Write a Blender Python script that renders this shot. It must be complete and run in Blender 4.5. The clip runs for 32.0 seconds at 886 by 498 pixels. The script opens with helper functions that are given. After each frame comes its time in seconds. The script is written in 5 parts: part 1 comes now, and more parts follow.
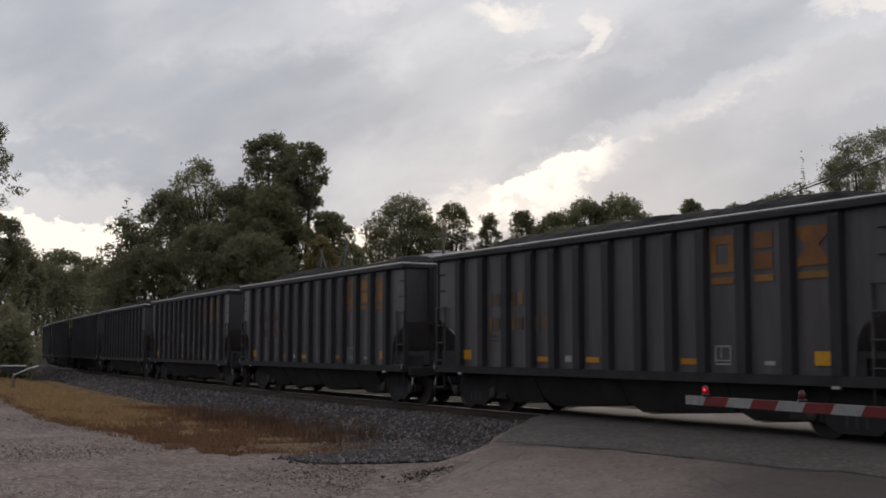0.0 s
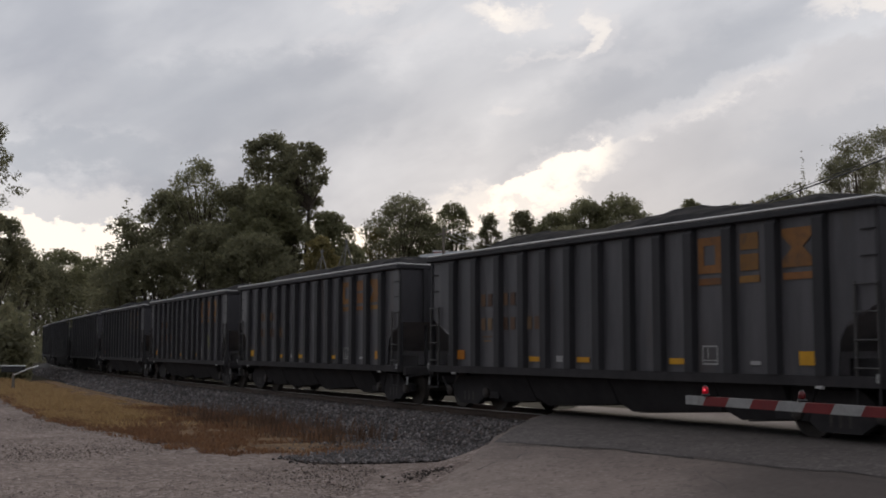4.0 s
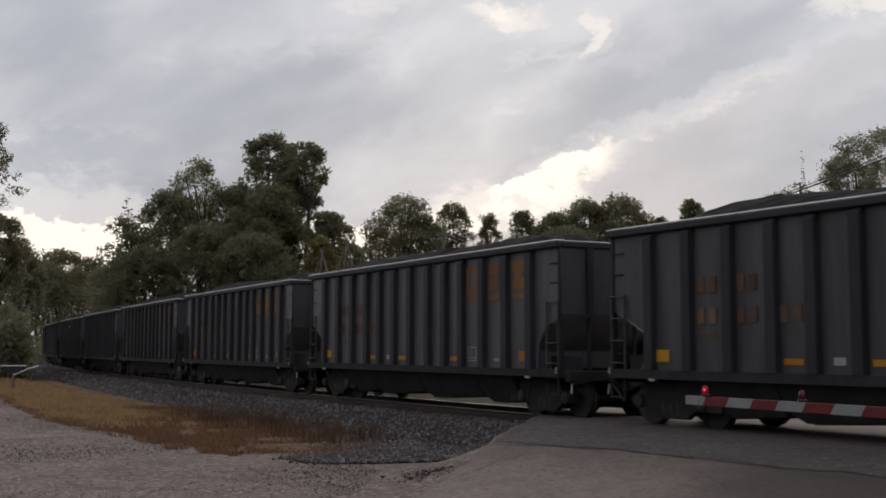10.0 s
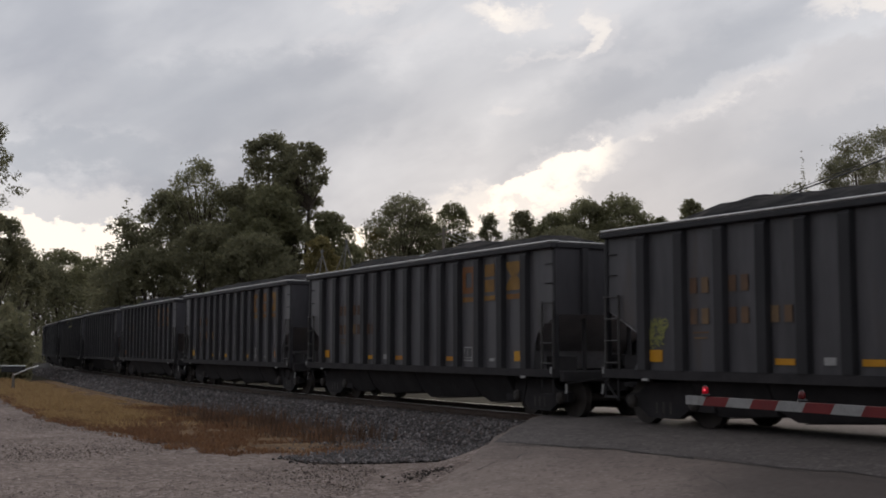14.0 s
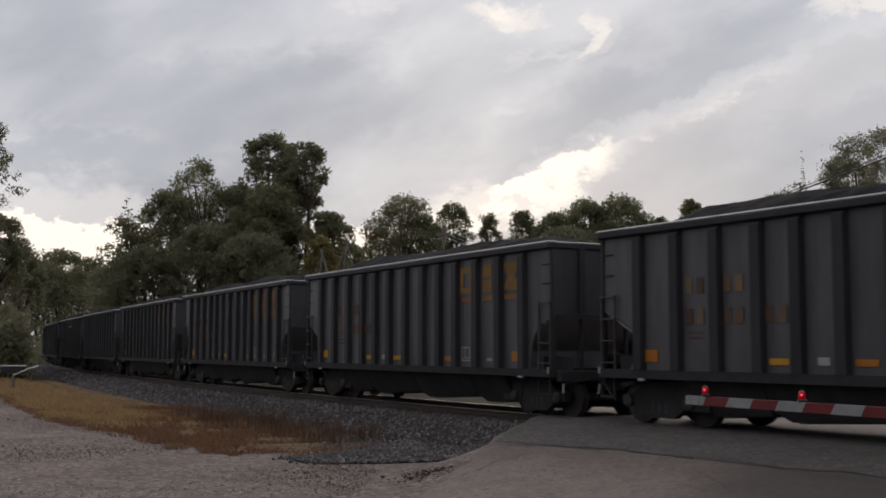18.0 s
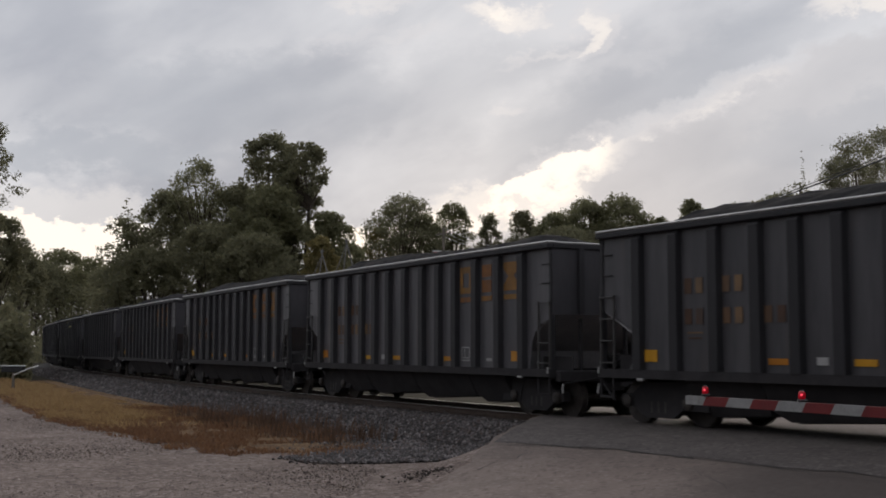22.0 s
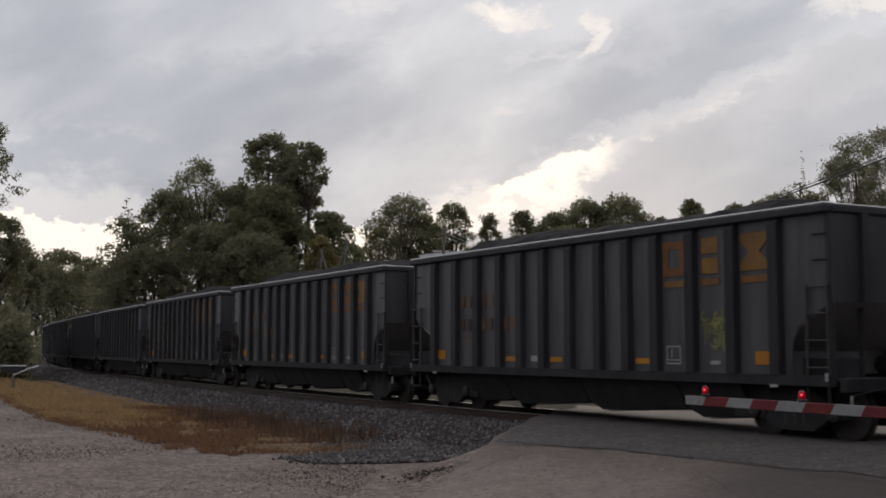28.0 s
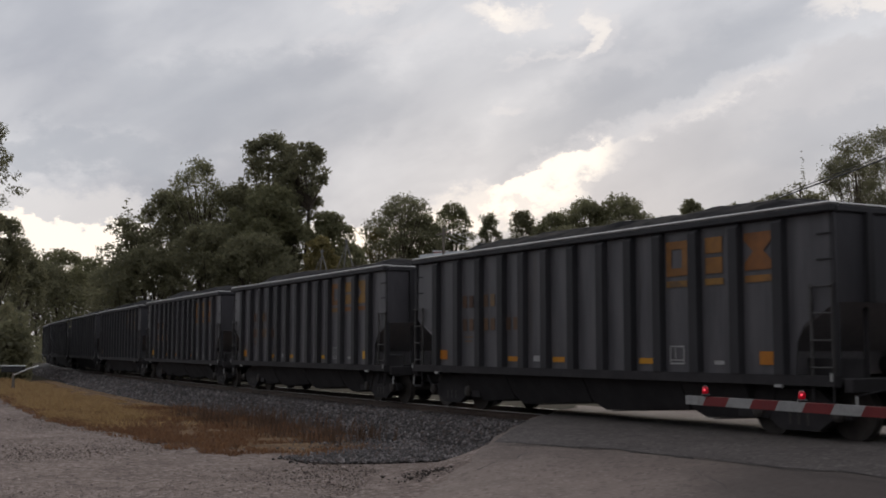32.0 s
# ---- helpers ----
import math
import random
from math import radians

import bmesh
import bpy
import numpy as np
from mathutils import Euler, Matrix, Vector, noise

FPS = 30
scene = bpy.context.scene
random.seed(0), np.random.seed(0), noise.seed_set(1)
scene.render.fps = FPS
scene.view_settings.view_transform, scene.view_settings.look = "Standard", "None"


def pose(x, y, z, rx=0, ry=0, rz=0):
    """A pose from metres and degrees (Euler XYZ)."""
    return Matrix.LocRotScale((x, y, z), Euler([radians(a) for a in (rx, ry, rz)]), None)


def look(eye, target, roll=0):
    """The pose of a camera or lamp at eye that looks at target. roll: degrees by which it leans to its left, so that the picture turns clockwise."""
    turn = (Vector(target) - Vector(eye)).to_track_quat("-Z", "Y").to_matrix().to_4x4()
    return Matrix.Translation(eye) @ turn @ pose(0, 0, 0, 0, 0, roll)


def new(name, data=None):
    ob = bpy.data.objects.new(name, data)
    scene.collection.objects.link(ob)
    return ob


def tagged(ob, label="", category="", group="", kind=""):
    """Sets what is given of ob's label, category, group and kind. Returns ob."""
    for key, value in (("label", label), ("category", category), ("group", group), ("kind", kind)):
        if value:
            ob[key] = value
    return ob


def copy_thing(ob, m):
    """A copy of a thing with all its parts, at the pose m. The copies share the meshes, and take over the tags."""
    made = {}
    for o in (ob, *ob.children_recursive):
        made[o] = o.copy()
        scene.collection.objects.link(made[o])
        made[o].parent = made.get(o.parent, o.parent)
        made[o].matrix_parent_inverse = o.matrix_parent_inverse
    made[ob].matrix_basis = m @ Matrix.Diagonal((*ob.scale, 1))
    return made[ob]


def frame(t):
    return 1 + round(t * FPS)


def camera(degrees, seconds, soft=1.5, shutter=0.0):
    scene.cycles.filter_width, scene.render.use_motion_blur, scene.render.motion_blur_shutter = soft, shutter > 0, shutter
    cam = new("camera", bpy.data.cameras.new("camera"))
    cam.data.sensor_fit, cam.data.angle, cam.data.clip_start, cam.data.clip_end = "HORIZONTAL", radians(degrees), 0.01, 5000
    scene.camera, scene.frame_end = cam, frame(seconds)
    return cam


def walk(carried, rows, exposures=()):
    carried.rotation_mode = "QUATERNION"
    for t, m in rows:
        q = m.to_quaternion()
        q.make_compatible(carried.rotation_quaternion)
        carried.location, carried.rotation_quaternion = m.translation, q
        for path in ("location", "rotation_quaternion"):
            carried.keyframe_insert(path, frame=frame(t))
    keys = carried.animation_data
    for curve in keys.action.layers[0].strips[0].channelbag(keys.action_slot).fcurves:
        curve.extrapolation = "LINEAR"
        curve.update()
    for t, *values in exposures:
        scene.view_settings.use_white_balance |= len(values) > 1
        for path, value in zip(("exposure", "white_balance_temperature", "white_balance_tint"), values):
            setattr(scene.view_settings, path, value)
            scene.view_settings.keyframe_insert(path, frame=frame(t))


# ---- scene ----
cam = camera(41.6, 32.0, soft=1.8, shutter=0.15)
EYE = (0.0, 0.0, 1.503)
walk(cam, [(0.0, pose(*EYE, 94.816, 0, 57.708)), (32.0, pose(*EYE, 94.816, 0, 57.708))], [(0.0, 0.0), (32.0, 0.0)])

# ---- light: a broken overcast evening sky, the low sun behind the far trees ----
VIEW_R = Vector((math.cos(radians(57.708)), math.sin(radians(57.708)), 0))
VIEW_F = Vector((-math.sin(radians(57.708)), math.cos(radians(57.708)), 0))


def link(nt, a, b):
    nt.links.new(a, b)


def put(nt, socket, value):
    if isinstance(value, bpy.types.NodeSocket):
        nt.links.new(value, socket)
    else:
        socket.default_value = value


def calc(nt, op, a, b=0.0, c=0.0):
    n = nt.nodes.new("ShaderNodeMath")
    n.operation = op
    put(nt, n.inputs[0], a), put(nt, n.inputs[1], b), put(nt, n.inputs[2], c)
    return n.outputs[0]


def dot(nt, vec, const):
    n = nt.nodes.new("ShaderNodeVectorMath")
    n.operation = "DOT_PRODUCT"
    nt.links.new(vec, n.inputs[0])
    n.inputs[1].default_value = const
    return n.outputs["Value"]


def smooth(nt, value, lo, hi, a=0.0, b=1.0):
    n = nt.nodes.new("ShaderNodeMapRange")
    n.interpolation_type = "SMOOTHSTEP"
    put(nt, n.inputs["Value"], value)
    for key, v in (("From Min", lo), ("From Max", hi), ("To Min", a), ("To Max", b)):
        n.inputs[key].default_value = v
    return n.outputs["Result"]


def mixc(nt, fac, a, b, blend="MIX"):
    n = nt.nodes.new("ShaderNodeMix")
    n.data_type, n.blend_type = "RGBA", blend
    put(nt, n.inputs[0], fac), put(nt, n.inputs[6], a), put(nt, n.inputs[7], b)
    return n.outputs[2]


def noise_tex(nt, vec, scale, detail=4.0, rough=0.55, distort=0.0):
    n = nt.nodes.new("ShaderNodeTexNoise")
    if vec is not None:
        nt.links.new(vec, n.inputs["Vector"])
    n.inputs["Scale"].default_value, n.inputs["Detail"].default_value = scale, detail
    n.inputs["Roughness"].default_value, n.inputs["Distortion"].default_value = rough, distort
    return n.outputs["Fac"]


def combine(nt, x, y, z):
    n = nt.nodes.new("ShaderNodeCombineXYZ")
    put(nt, n.inputs[0], x), put(nt, n.inputs[1], y), put(nt, n.inputs[2], z)
    return n.outputs[0]


def make_sky():
    world = bpy.data.worlds.new("evening_sky")
    scene.world = world
    world.use_nodes = True
    nt = world.node_tree
    nt.nodes.clear()
    ray = nt.nodes.new("ShaderNodeTexCoord").outputs["Generated"]
    sky = nt.nodes.new("ShaderNodeTexSky")
    sky.sky_type, sky.sun_disc = "NISHITA", False
    sky.sun_elevation, sky.sun_rotation = radians(7), radians(-54)
    clear = mixc(nt, 1.0, sky.outputs[0], (0.1, 0.1, 0.1, 1), "MULTIPLY")
    a, f, e = dot(nt, ray, VIEW_R), dot(nt, ray, VIEW_F), dot(nt, ray, (0, 0, 1))
    # clouds drawn out along the wind, rising to the right
    e2 = calc(nt, "SUBTRACT", calc(nt, "MULTIPLY", e, 2.0), calc(nt, "MULTIPLY", a, 0.62))
    cloud = combine(nt, a, f, e2)
    n1 = noise_tex(nt, cloud, 4.2, 5, 0.45, 0.35)
    n2 = noise_tex(nt, cloud, 11.0, 6, 0.52, 0.3)
    n3 = noise_tex(nt, combine(nt, a, f, calc(nt, "MULTIPLY", e, 1.6)), 18.0, 8, 0.66)
    fuzz = calc(nt, "ADD", calc(nt, "MULTIPLY", n1, 0.74), calc(nt, "MULTIPLY", n2, 0.26))
    tone = smooth(nt, fuzz, 0.36, 0.64)
    grey = mixc(nt, tone, (0.375, 0.39, 0.445, 1), (0.665, 0.665, 0.695, 1))
    # high up the cover is thinner and paler
    front = smooth(nt, f, 0.55, 0.85)
    grey = mixc(nt, smooth(nt, e, 0.16, 0.34, 0.0, 0.35), grey, (0.66, 0.68, 0.725, 1))
    jit = calc(nt, "MULTIPLY", calc(nt, "SUBTRACT", n3, 0.5), 0.085)
    jit2 = calc(nt, "MULTIPLY", calc(nt, "SUBTRACT", n2, 0.5), 0.14)

    def blob(ax, ex, ra, re, slope=0.0, power=1.0):
        part_a = calc(nt, "ADD", a, calc(nt, "MULTIPLY", jit2, min(1.0, ra * 26)))
        part_e = calc(nt, "ADD", e, calc(nt, "MULTIPLY", jit, min(1.0, ra * 26)))
        da = calc(nt, "DIVIDE", calc(nt, "SUBTRACT", part_a, ax), ra)
        lean = calc(nt, "MULTIPLY", calc(nt, "SUBTRACT", part_a, ax), slope)
        de = calc(nt, "DIVIDE", calc(nt, "SUBTRACT", calc(nt, "SUBTRACT", part_e, ex), lean), re)
        r2 = calc(nt, "ADD", calc(nt, "MULTIPLY", da, da), calc(nt, "MULTIPLY", de, de))
        return calc(nt, "MULTIPLY", smooth(nt, r2, 1.0, 0.0), power)

    # the slanting rim of the cloud sheet: sharp and bright above, fading below
    rim_e = calc(nt, "ADD", e, calc(nt, "ADD", calc(nt, "MULTIPLY", jit, 0.75), calc(nt, "MULTIPLY", jit2, 0.28)))
    v = calc(nt, "SUBTRACT", rim_e, calc(nt, "ADD", calc(nt, "MULTIPLY", a, 0.385), 0.1240))

    def under_rim(a0, a1, a2, a3, drop, power):
        side = calc(nt, "ADD", a, calc(nt, "ADD", calc(nt, "MULTIPLY", jit2, 0.5), jit))
        span = calc(nt, "MULTIPLY", smooth(nt, side, a0, a1), smooth(nt, side, a3, a2))
        edge = calc(nt, "MULTIPLY", smooth(nt, v, 0.004, -0.007), smooth(nt, v, -drop, -0.008))
        return calc(nt, "MULTIPLY", calc(nt, "MULTIPLY", calc(nt, "MULTIPLY", span, edge), power), smooth(nt, n3, 0.34, 0.58, 0.68, 1.08))

    # thin pale sheet below the rim, thicker banks of cloud above and around it
    sheet = calc(nt, "MULTIPLY", calc(nt, "MULTIPLY", smooth(nt, a, 0.08, 0.20), smooth(nt, v, 0.006, -0.014)), front)
    grey = mixc(nt, calc(nt, "MULTIPLY", sheet, 0.75), grey, mixc(nt, tone, (0.455, 0.458, 0.492, 1), (0.565, 0.556, 0.582, 1)))
    above = calc(nt, "MULTIPLY", smooth(nt, v, 0.0, 0.012), smooth(nt, v, 0.085, 0.03))
    above = calc(nt, "MULTIPLY", above, calc(nt, "MULTIPLY", smooth(nt, a, 0.02, 0.09), smooth(nt, a, 0.34, 0.22)))
    bank = calc(nt, "MULTIPLY", above, 0.62)
    for args in ((-0.16, 0.205, 0.22, 0.045, 0.05, 0.55), (-0.26, 0.160, 0.17, 0.022, 0.0, 0.65), (0.34, 0.175, 0.12, 0.030, 0.15, 0.35), (0.02, 0.215, 0.10, 0.05, 0.3, 0.3)):
        bank = calc(nt, "MAXIMUM", bank, blob(*args))
    grey = mixc(nt, calc(nt, "MULTIPLY", bank, front), grey, (0.385, 0.41, 0.465, 1))
    # openings in the cover near the low sun
    glow = calc(nt, "MAXIMUM", under_rim(-0.02, 0.075, 0.095, 0.215, 0.072, 1.1), under_rim(0.10, 0.135, 0.25, 0.34, 0.028, 0.50))
    for args in ((0.05, 0.120, 0.11, 0.034, 0.12, 0.62), (0.10, 0.128, 0.15, 0.055, 0.25, 0.36), (-0.005, 0.100, 0.08, 0.026, 0.1, 0.85),
                 (-0.325, 0.080, 0.125, 0.038, -0.10, 1.7), (-0.315, 0.115, 0.11, 0.034, -0.10, 0.50), (-0.345, 0.128, 0.07, 0.022, -0.1, 0.30),
                 (0.114, 0.262, 0.024, 0.014, 1.2, 0.62), (0.118, 0.268, 0.036, 0.022, 1.1, 0.40), (0.060, 0.279, 0.060, 0.018, -0.15, 0.62), (0.055, 0.279, 0.030, 0.010, -0.1, 0.72), (0.074, 0.243, 0.040, 0.008, 0.35, 0.40),
                 (0.063, 0.199, 0.022, 0.007, 0.2, 0.42), (0.345, 0.275, 0.07, 0.018, 0.1, 0.6), (0.16, 0.245, 0.10, 0.02, 0.35, 0.20),
                 (-0.085, 0.094, 0.050, 0.024, 0.0, 0.95), (-0.085, 0.256, 0.06, 0.012, 0.25, 0.30), (-0.02, 0.258, 0.05, 0.010, 0.25, 0.34), (-0.07, 0.290, 0.07, 0.012, 0.1, 0.45), (-0.30, 0.205, 0.08, 0.025, 0.1, 0.20)):
        glow = calc(nt, "MAXIMUM", glow, blob(*args))
    glow = calc(nt, "MULTIPLY", glow, front)
    low = calc(nt, "MULTIPLY", smooth(nt, e, 0.085, 0.0, 0.0, 0.5), front)
    glow = calc(nt, "MAXIMUM", glow, low)
    bright = mixc(nt, smooth(nt, glow, 0.25, 0.95), (0.68, 0.665, 0.69, 1), (1.08, 0.99, 0.89, 1))
    cover = mixc(nt, smooth(nt, glow, 0.0, 0.85), grey, bright)
    # an overcast dome is brightest overhead
    dome = smooth(nt, e, 0.34, 0.95, 1.0, 1.3)
    cover = mixc(nt, 1.0, cover, combine(nt, dome, dome, dome), "MULTIPLY")
    whole = mixc(nt, 0.97, clear, cover)
    bg = nt.nodes.new("ShaderNodeBackground")
    link(nt, whole, bg.inputs["Color"])
    bg.inputs["Strength"].default_value = 1.05
    out = nt.nodes.new("ShaderNodeOutputWorld")
    link(nt, bg.outputs[0], out.inputs[0])


make_sky()
sun_data = bpy.data.lights.new("sun", "SUN")
sun_data.energy, sun_data.angle, sun_data.color = 0.5, radians(25), (1.0, 0.88, 0.74)
sun = new("sun", sun_data)
sun.matrix_world = look((0, 0, 60), (50 * VIEW_F.x * -1 - 5, 50 * VIEW_F.y * -1, 45))


# ---- materials ----
def material(name, low, high, rough=0.8, scale=6.0, metal=0.0, bump=0.2, fine=40.0, spread=0.0, world_space=False, spec=0.3, stain=None, grain=0.4, tall=1.0):
    """A surface whose colour wanders between low and high at two scales, with fine relief."""
    m = bpy.data.materials.new(name)
    m.use_nodes = True
    nt = m.node_tree
    shader = nt.nodes["Principled BSDF"]
    coord = nt.nodes.new("ShaderNodeTexCoord").outputs["Object"]
    if world_space:
        coord = nt.nodes.new("ShaderNodeNewGeometry").outputs["Position"]
    info = nt.nodes.new("ShaderNodeObjectInfo").outputs["Random"]
    shift = nt.nodes.new("ShaderNodeVectorMath")
    shift.operation = "ADD"
    link(nt, coord, shift.inputs[0])
    if not world_space:
        link(nt, combine(nt, calc(nt, "MULTIPLY", info, 37.0), calc(nt, "MULTIPLY", info, 91.0), info), shift.inputs[1])
    vec = shift.outputs[0]
    if tall != 1.0:
        # rain streaks run down the surface
        draw = nt.nodes.new("ShaderNodeVectorMath")
        draw.operation = "MULTIPLY"
        link(nt, vec, draw.inputs[0])
        draw.inputs[1].default_value = (1.0, 1.0, tall)
        vec = draw.outputs[0]
    big = noise_tex(nt, vec, scale, 5, 0.6)
    small = noise_tex(nt, vec, fine, 4, 0.65)
    fac = calc(nt, "ADD", calc(nt, "MULTIPLY", smooth(nt, big, 0.3, 0.7), 1 - grain), calc(nt, "MULTIPLY", smooth(nt, small, 0.3, 0.7), grain))
    col = mixc(nt, fac, (*low, 1), (*high, 1))
    if stain:
        patch = noise_tex(nt, vec, scale * 0.45, 6, 0.65, 0.5)
        col = mixc(nt, smooth(nt, patch, 0.56, 0.70), col, (*stain, 1))
    if spread:
        hsv = nt.nodes.new("ShaderNodeHueSaturation")
        link(nt, col, hsv.inputs["Color"])
        link(nt, calc(nt, "ADD", calc(nt, "MULTIPLY", info, spread), 1 - spread / 2), hsv.inputs["Value"])
        link(nt, calc(nt, "ADD", calc(nt, "MULTIPLY", info, 0.03), 0.485), hsv.inputs["Hue"])
        col = hsv.outputs[0]
    link(nt, col, shader.inputs["Base Color"])
    link(nt, smooth(nt, small, 0.2, 0.8, max(0.05, rough - 0.12), min(1.0, rough + 0.12)), shader.inputs["Roughness"])
    shader.inputs["Metallic"].default_value = metal
    shader.inputs["Specular IOR Level"].default_value = spec
    if bump:
        bn = nt.nodes.new("ShaderNodeBump")
        bn.inputs["Strength"].default_value, bn.inputs["Distance"].default_value = bump, 0.02
        link(nt, small, bn.inputs["Height"])
        link(nt, bn.outputs[0], shader.inputs["Normal"])
    return m


def leaf_material(name, low, high):
    m = bpy.data.materials.new(name)
    m.use_nodes = True
    nt = m.node_tree
    shader = nt.nodes["Principled BSDF"]
    geo = nt.nodes.new("ShaderNodeNewGeometry")
    rnd = geo.outputs["Random Per Island"]
    big = noise_tex(nt, geo.outputs["Position"], 0.5, 3, 0.6)
    fac = calc(nt, "ADD", calc(nt, "MULTIPLY", rnd, 0.55), calc(nt, "MULTIPLY", big, 0.45))
    link(nt, mixc(nt, fac, (*low, 1), (*high, 1)), shader.inputs["Base Color"])
    shader.inputs["Roughness"].default_value = 0.6
    shader.inputs["Specular IOR Level"].default_value = 0.2
    thin = nt.nodes.new("ShaderNodeBsdfTranslucent")
    link(nt, mixc(nt, fac, (*[c * 1.9 for c in low], 1), (*[c * 2.0 for c in high], 1)), thin.inputs["Color"])
    mix = nt.nodes.new("ShaderNodeMixShader")
    mix.inputs[0].default_value = 0.55
    link(nt, shader.outputs[0], mix.inputs[1])
    link(nt, thin.outputs[0], mix.inputs[2])
    link(nt, mix.outputs[0], nt.nodes["Material Output"].inputs["Surface"])
    return m


def glow_material(name, colour, strength):
    m = bpy.data.materials.new(name)
    m.use_nodes = True
    shader = m.node_tree.nodes["Principled BSDF"]
    shader.inputs["Base Color"].default_value = (*colour, 1)
    shader.inputs["Emission Color"].default_value = (*colour, 1)
    shader.inputs["Emission Strength"].default_value = strength
    shader.inputs["Roughness"].default_value = 0.2
    return m


def rough_ground(name, low, high, dark, pale, mid=2.6, fine=13.0, rough=0.95, spec=0.2, bump=0.9, blotch=0.0):
    """Trodden gravel: broad patches, hand-sized mottling and single stones."""
    m = bpy.data.materials.new(name)
    m.use_nodes = True
    nt = m.node_tree
    shader = nt.nodes["Principled BSDF"]
    at = nt.nodes.new("ShaderNodeNewGeometry").outputs["Position"]
    broad, hand, grit = noise_tex(nt, at, 0.32, 4, 0.6, 0.6), noise_tex(nt, at, mid, 6, 0.68, 0.3), noise_tex(nt, at, fine, 5, 0.7)
    vor = nt.nodes.new("ShaderNodeTexVoronoi")
    link(nt, at, vor.inputs["Vector"])
    vor.inputs["Scale"].default_value = 15.0
    sep = nt.nodes.new("ShaderNodeSeparateColor")
    link(nt, vor.outputs["Color"], sep.inputs[0])
    fac = calc(nt, "ADD", calc(nt, "MULTIPLY", smooth(nt, broad, 0.35, 0.65), 0.24), calc(nt, "MULTIPLY", smooth(nt, hand, 0.36, 0.64), 0.36))
    fac = calc(nt, "ADD", fac, calc(nt, "MULTIPLY", smooth(nt, grit, 0.38, 0.62), 0.4))
    col = mixc(nt, fac, (*low, 1), (*high, 1))
    col = mixc(nt, smooth(nt, hand, 0.36, 0.28, 0.0, 0.7), col, (*dark, 1))
    col = mixc(nt, smooth(nt, sep.outputs[0], 0.80, 0.95, 0.0, 0.8), col, (*pale, 1))
    col = mixc(nt, smooth(nt, sep.outputs[1], 0.80, 0.95, 0.0, 0.8), col, (*dark, 1))
    if blotch:
        # damp hollows, tyre-swept dirt and paler dry crust
        damp, crust = noise_tex(nt, at, 0.75, 6, 0.7, 0.8), noise_tex(nt, at, 1.3, 7, 0.72, 0.5)
        col = mixc(nt, smooth(nt, damp, 0.50, 0.64, 0.0, blotch), col, (*low, 1))
        col = mixc(nt, smooth(nt, crust, 0.52, 0.66, 0.0, blotch * 0.8), col, (*pale, 1))
    link(nt, col, shader.inputs["Base Color"])
    shader.inputs["Roughness"].default_value = rough
    shader.inputs["Specular IOR Level"].default_value = spec
    bn = nt.nodes.new("ShaderNodeBump")
    bn.inputs["Strength"].default_value, bn.inputs["Distance"].default_value = bump, 0.05
    link(nt, calc(nt, "ADD", hand, calc(nt, "MULTIPLY", grit, 0.5)), bn.inputs["Height"])
    link(nt, bn.outputs[0], shader.inputs["Normal"])
    return m


M_LADDER = material("dull_ladder_steel", (0.030, 0.028, 0.028), (0.058, 0.054, 0.053), 0.6, 4.0, bump=0.05)
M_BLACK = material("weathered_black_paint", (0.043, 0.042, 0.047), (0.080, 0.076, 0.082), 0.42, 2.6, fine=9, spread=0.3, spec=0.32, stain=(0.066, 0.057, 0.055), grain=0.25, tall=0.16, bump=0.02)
# posts and chords get a darker black than the side sheets
M_POST = material("darker_post_black", (0.018, 0.0175, 0.020), (0.032, 0.031, 0.034), 0.6, 2.0, fine=12, spread=0.3, bump=0.06, tall=0.25, spec=0.22)
M_UNDER = material("grimy_underframe", (0.021, 0.020, 0.0215), (0.040, 0.037, 0.039), 0.9, 2.0, fine=25, bump=0.1, spec=0.18)
# slope sheets paled to lift the deep shade and haze under the car ends
M_SLOPE = material("shade_lifting_slope_grey", (0.20, 0.195, 0.205), (0.29, 0.28, 0.29), 0.85, 1.2, fine=9, bump=0.06)
# end black darkened for dirt and for the shade between coupled cars
M_END = material("dirty_shaded_end_paint", (0.040, 0.039, 0.044), (0.062, 0.059, 0.065), 0.75, 1.6, fine=10, spread=0.3, bump=0.05, spec=0.2, tall=0.3)
# pale steel: sky light on the top edges, put into the colour
M_CHORD = material("skylit_pale_steel", (0.30, 0.29, 0.285), (0.52, 0.51, 0.50), 0.4, 2.0, fine=20, metal=0.2, spec=0.5, bump=0.05)
M_COAL = material("coal", (0.009, 0.009, 0.010), (0.026, 0.025, 0.027), 0.9, 4.0, fine=9, bump=0.6, spec=0.05)
M_WHEEL = material("wheel_steel", (0.03, 0.026, 0.025), (0.06, 0.052, 0.048), 0.6, 6.0, metal=0.2)
M_RAIL = material("rail_rust", (0.034, 0.023, 0.018), (0.075, 0.050, 0.038), 0.6, 5.0, metal=0.3)
M_RAILTOP = material("polished_railhead", (0.55, 0.54, 0.53), (0.72, 0.71, 0.69), 0.45, 5.0, metal=0.8, bump=0.03, spec=0.6)
M_TIE = material("creosoted_timber", (0.03, 0.024, 0.019), (0.075, 0.06, 0.048), 0.9, 3.0, spread=0.4)
M_BALLAST = material("ballast_bed", (0.040, 0.037, 0.037), (0.085, 0.078, 0.077), 0.95, 3.0, fine=16, bump=0.9, world_space=True)
M_YELLOW = material("yellow_reflector", (0.32, 0.135, 0.009), (0.45, 0.195, 0.014), 0.5, 3.0, spread=0.35)
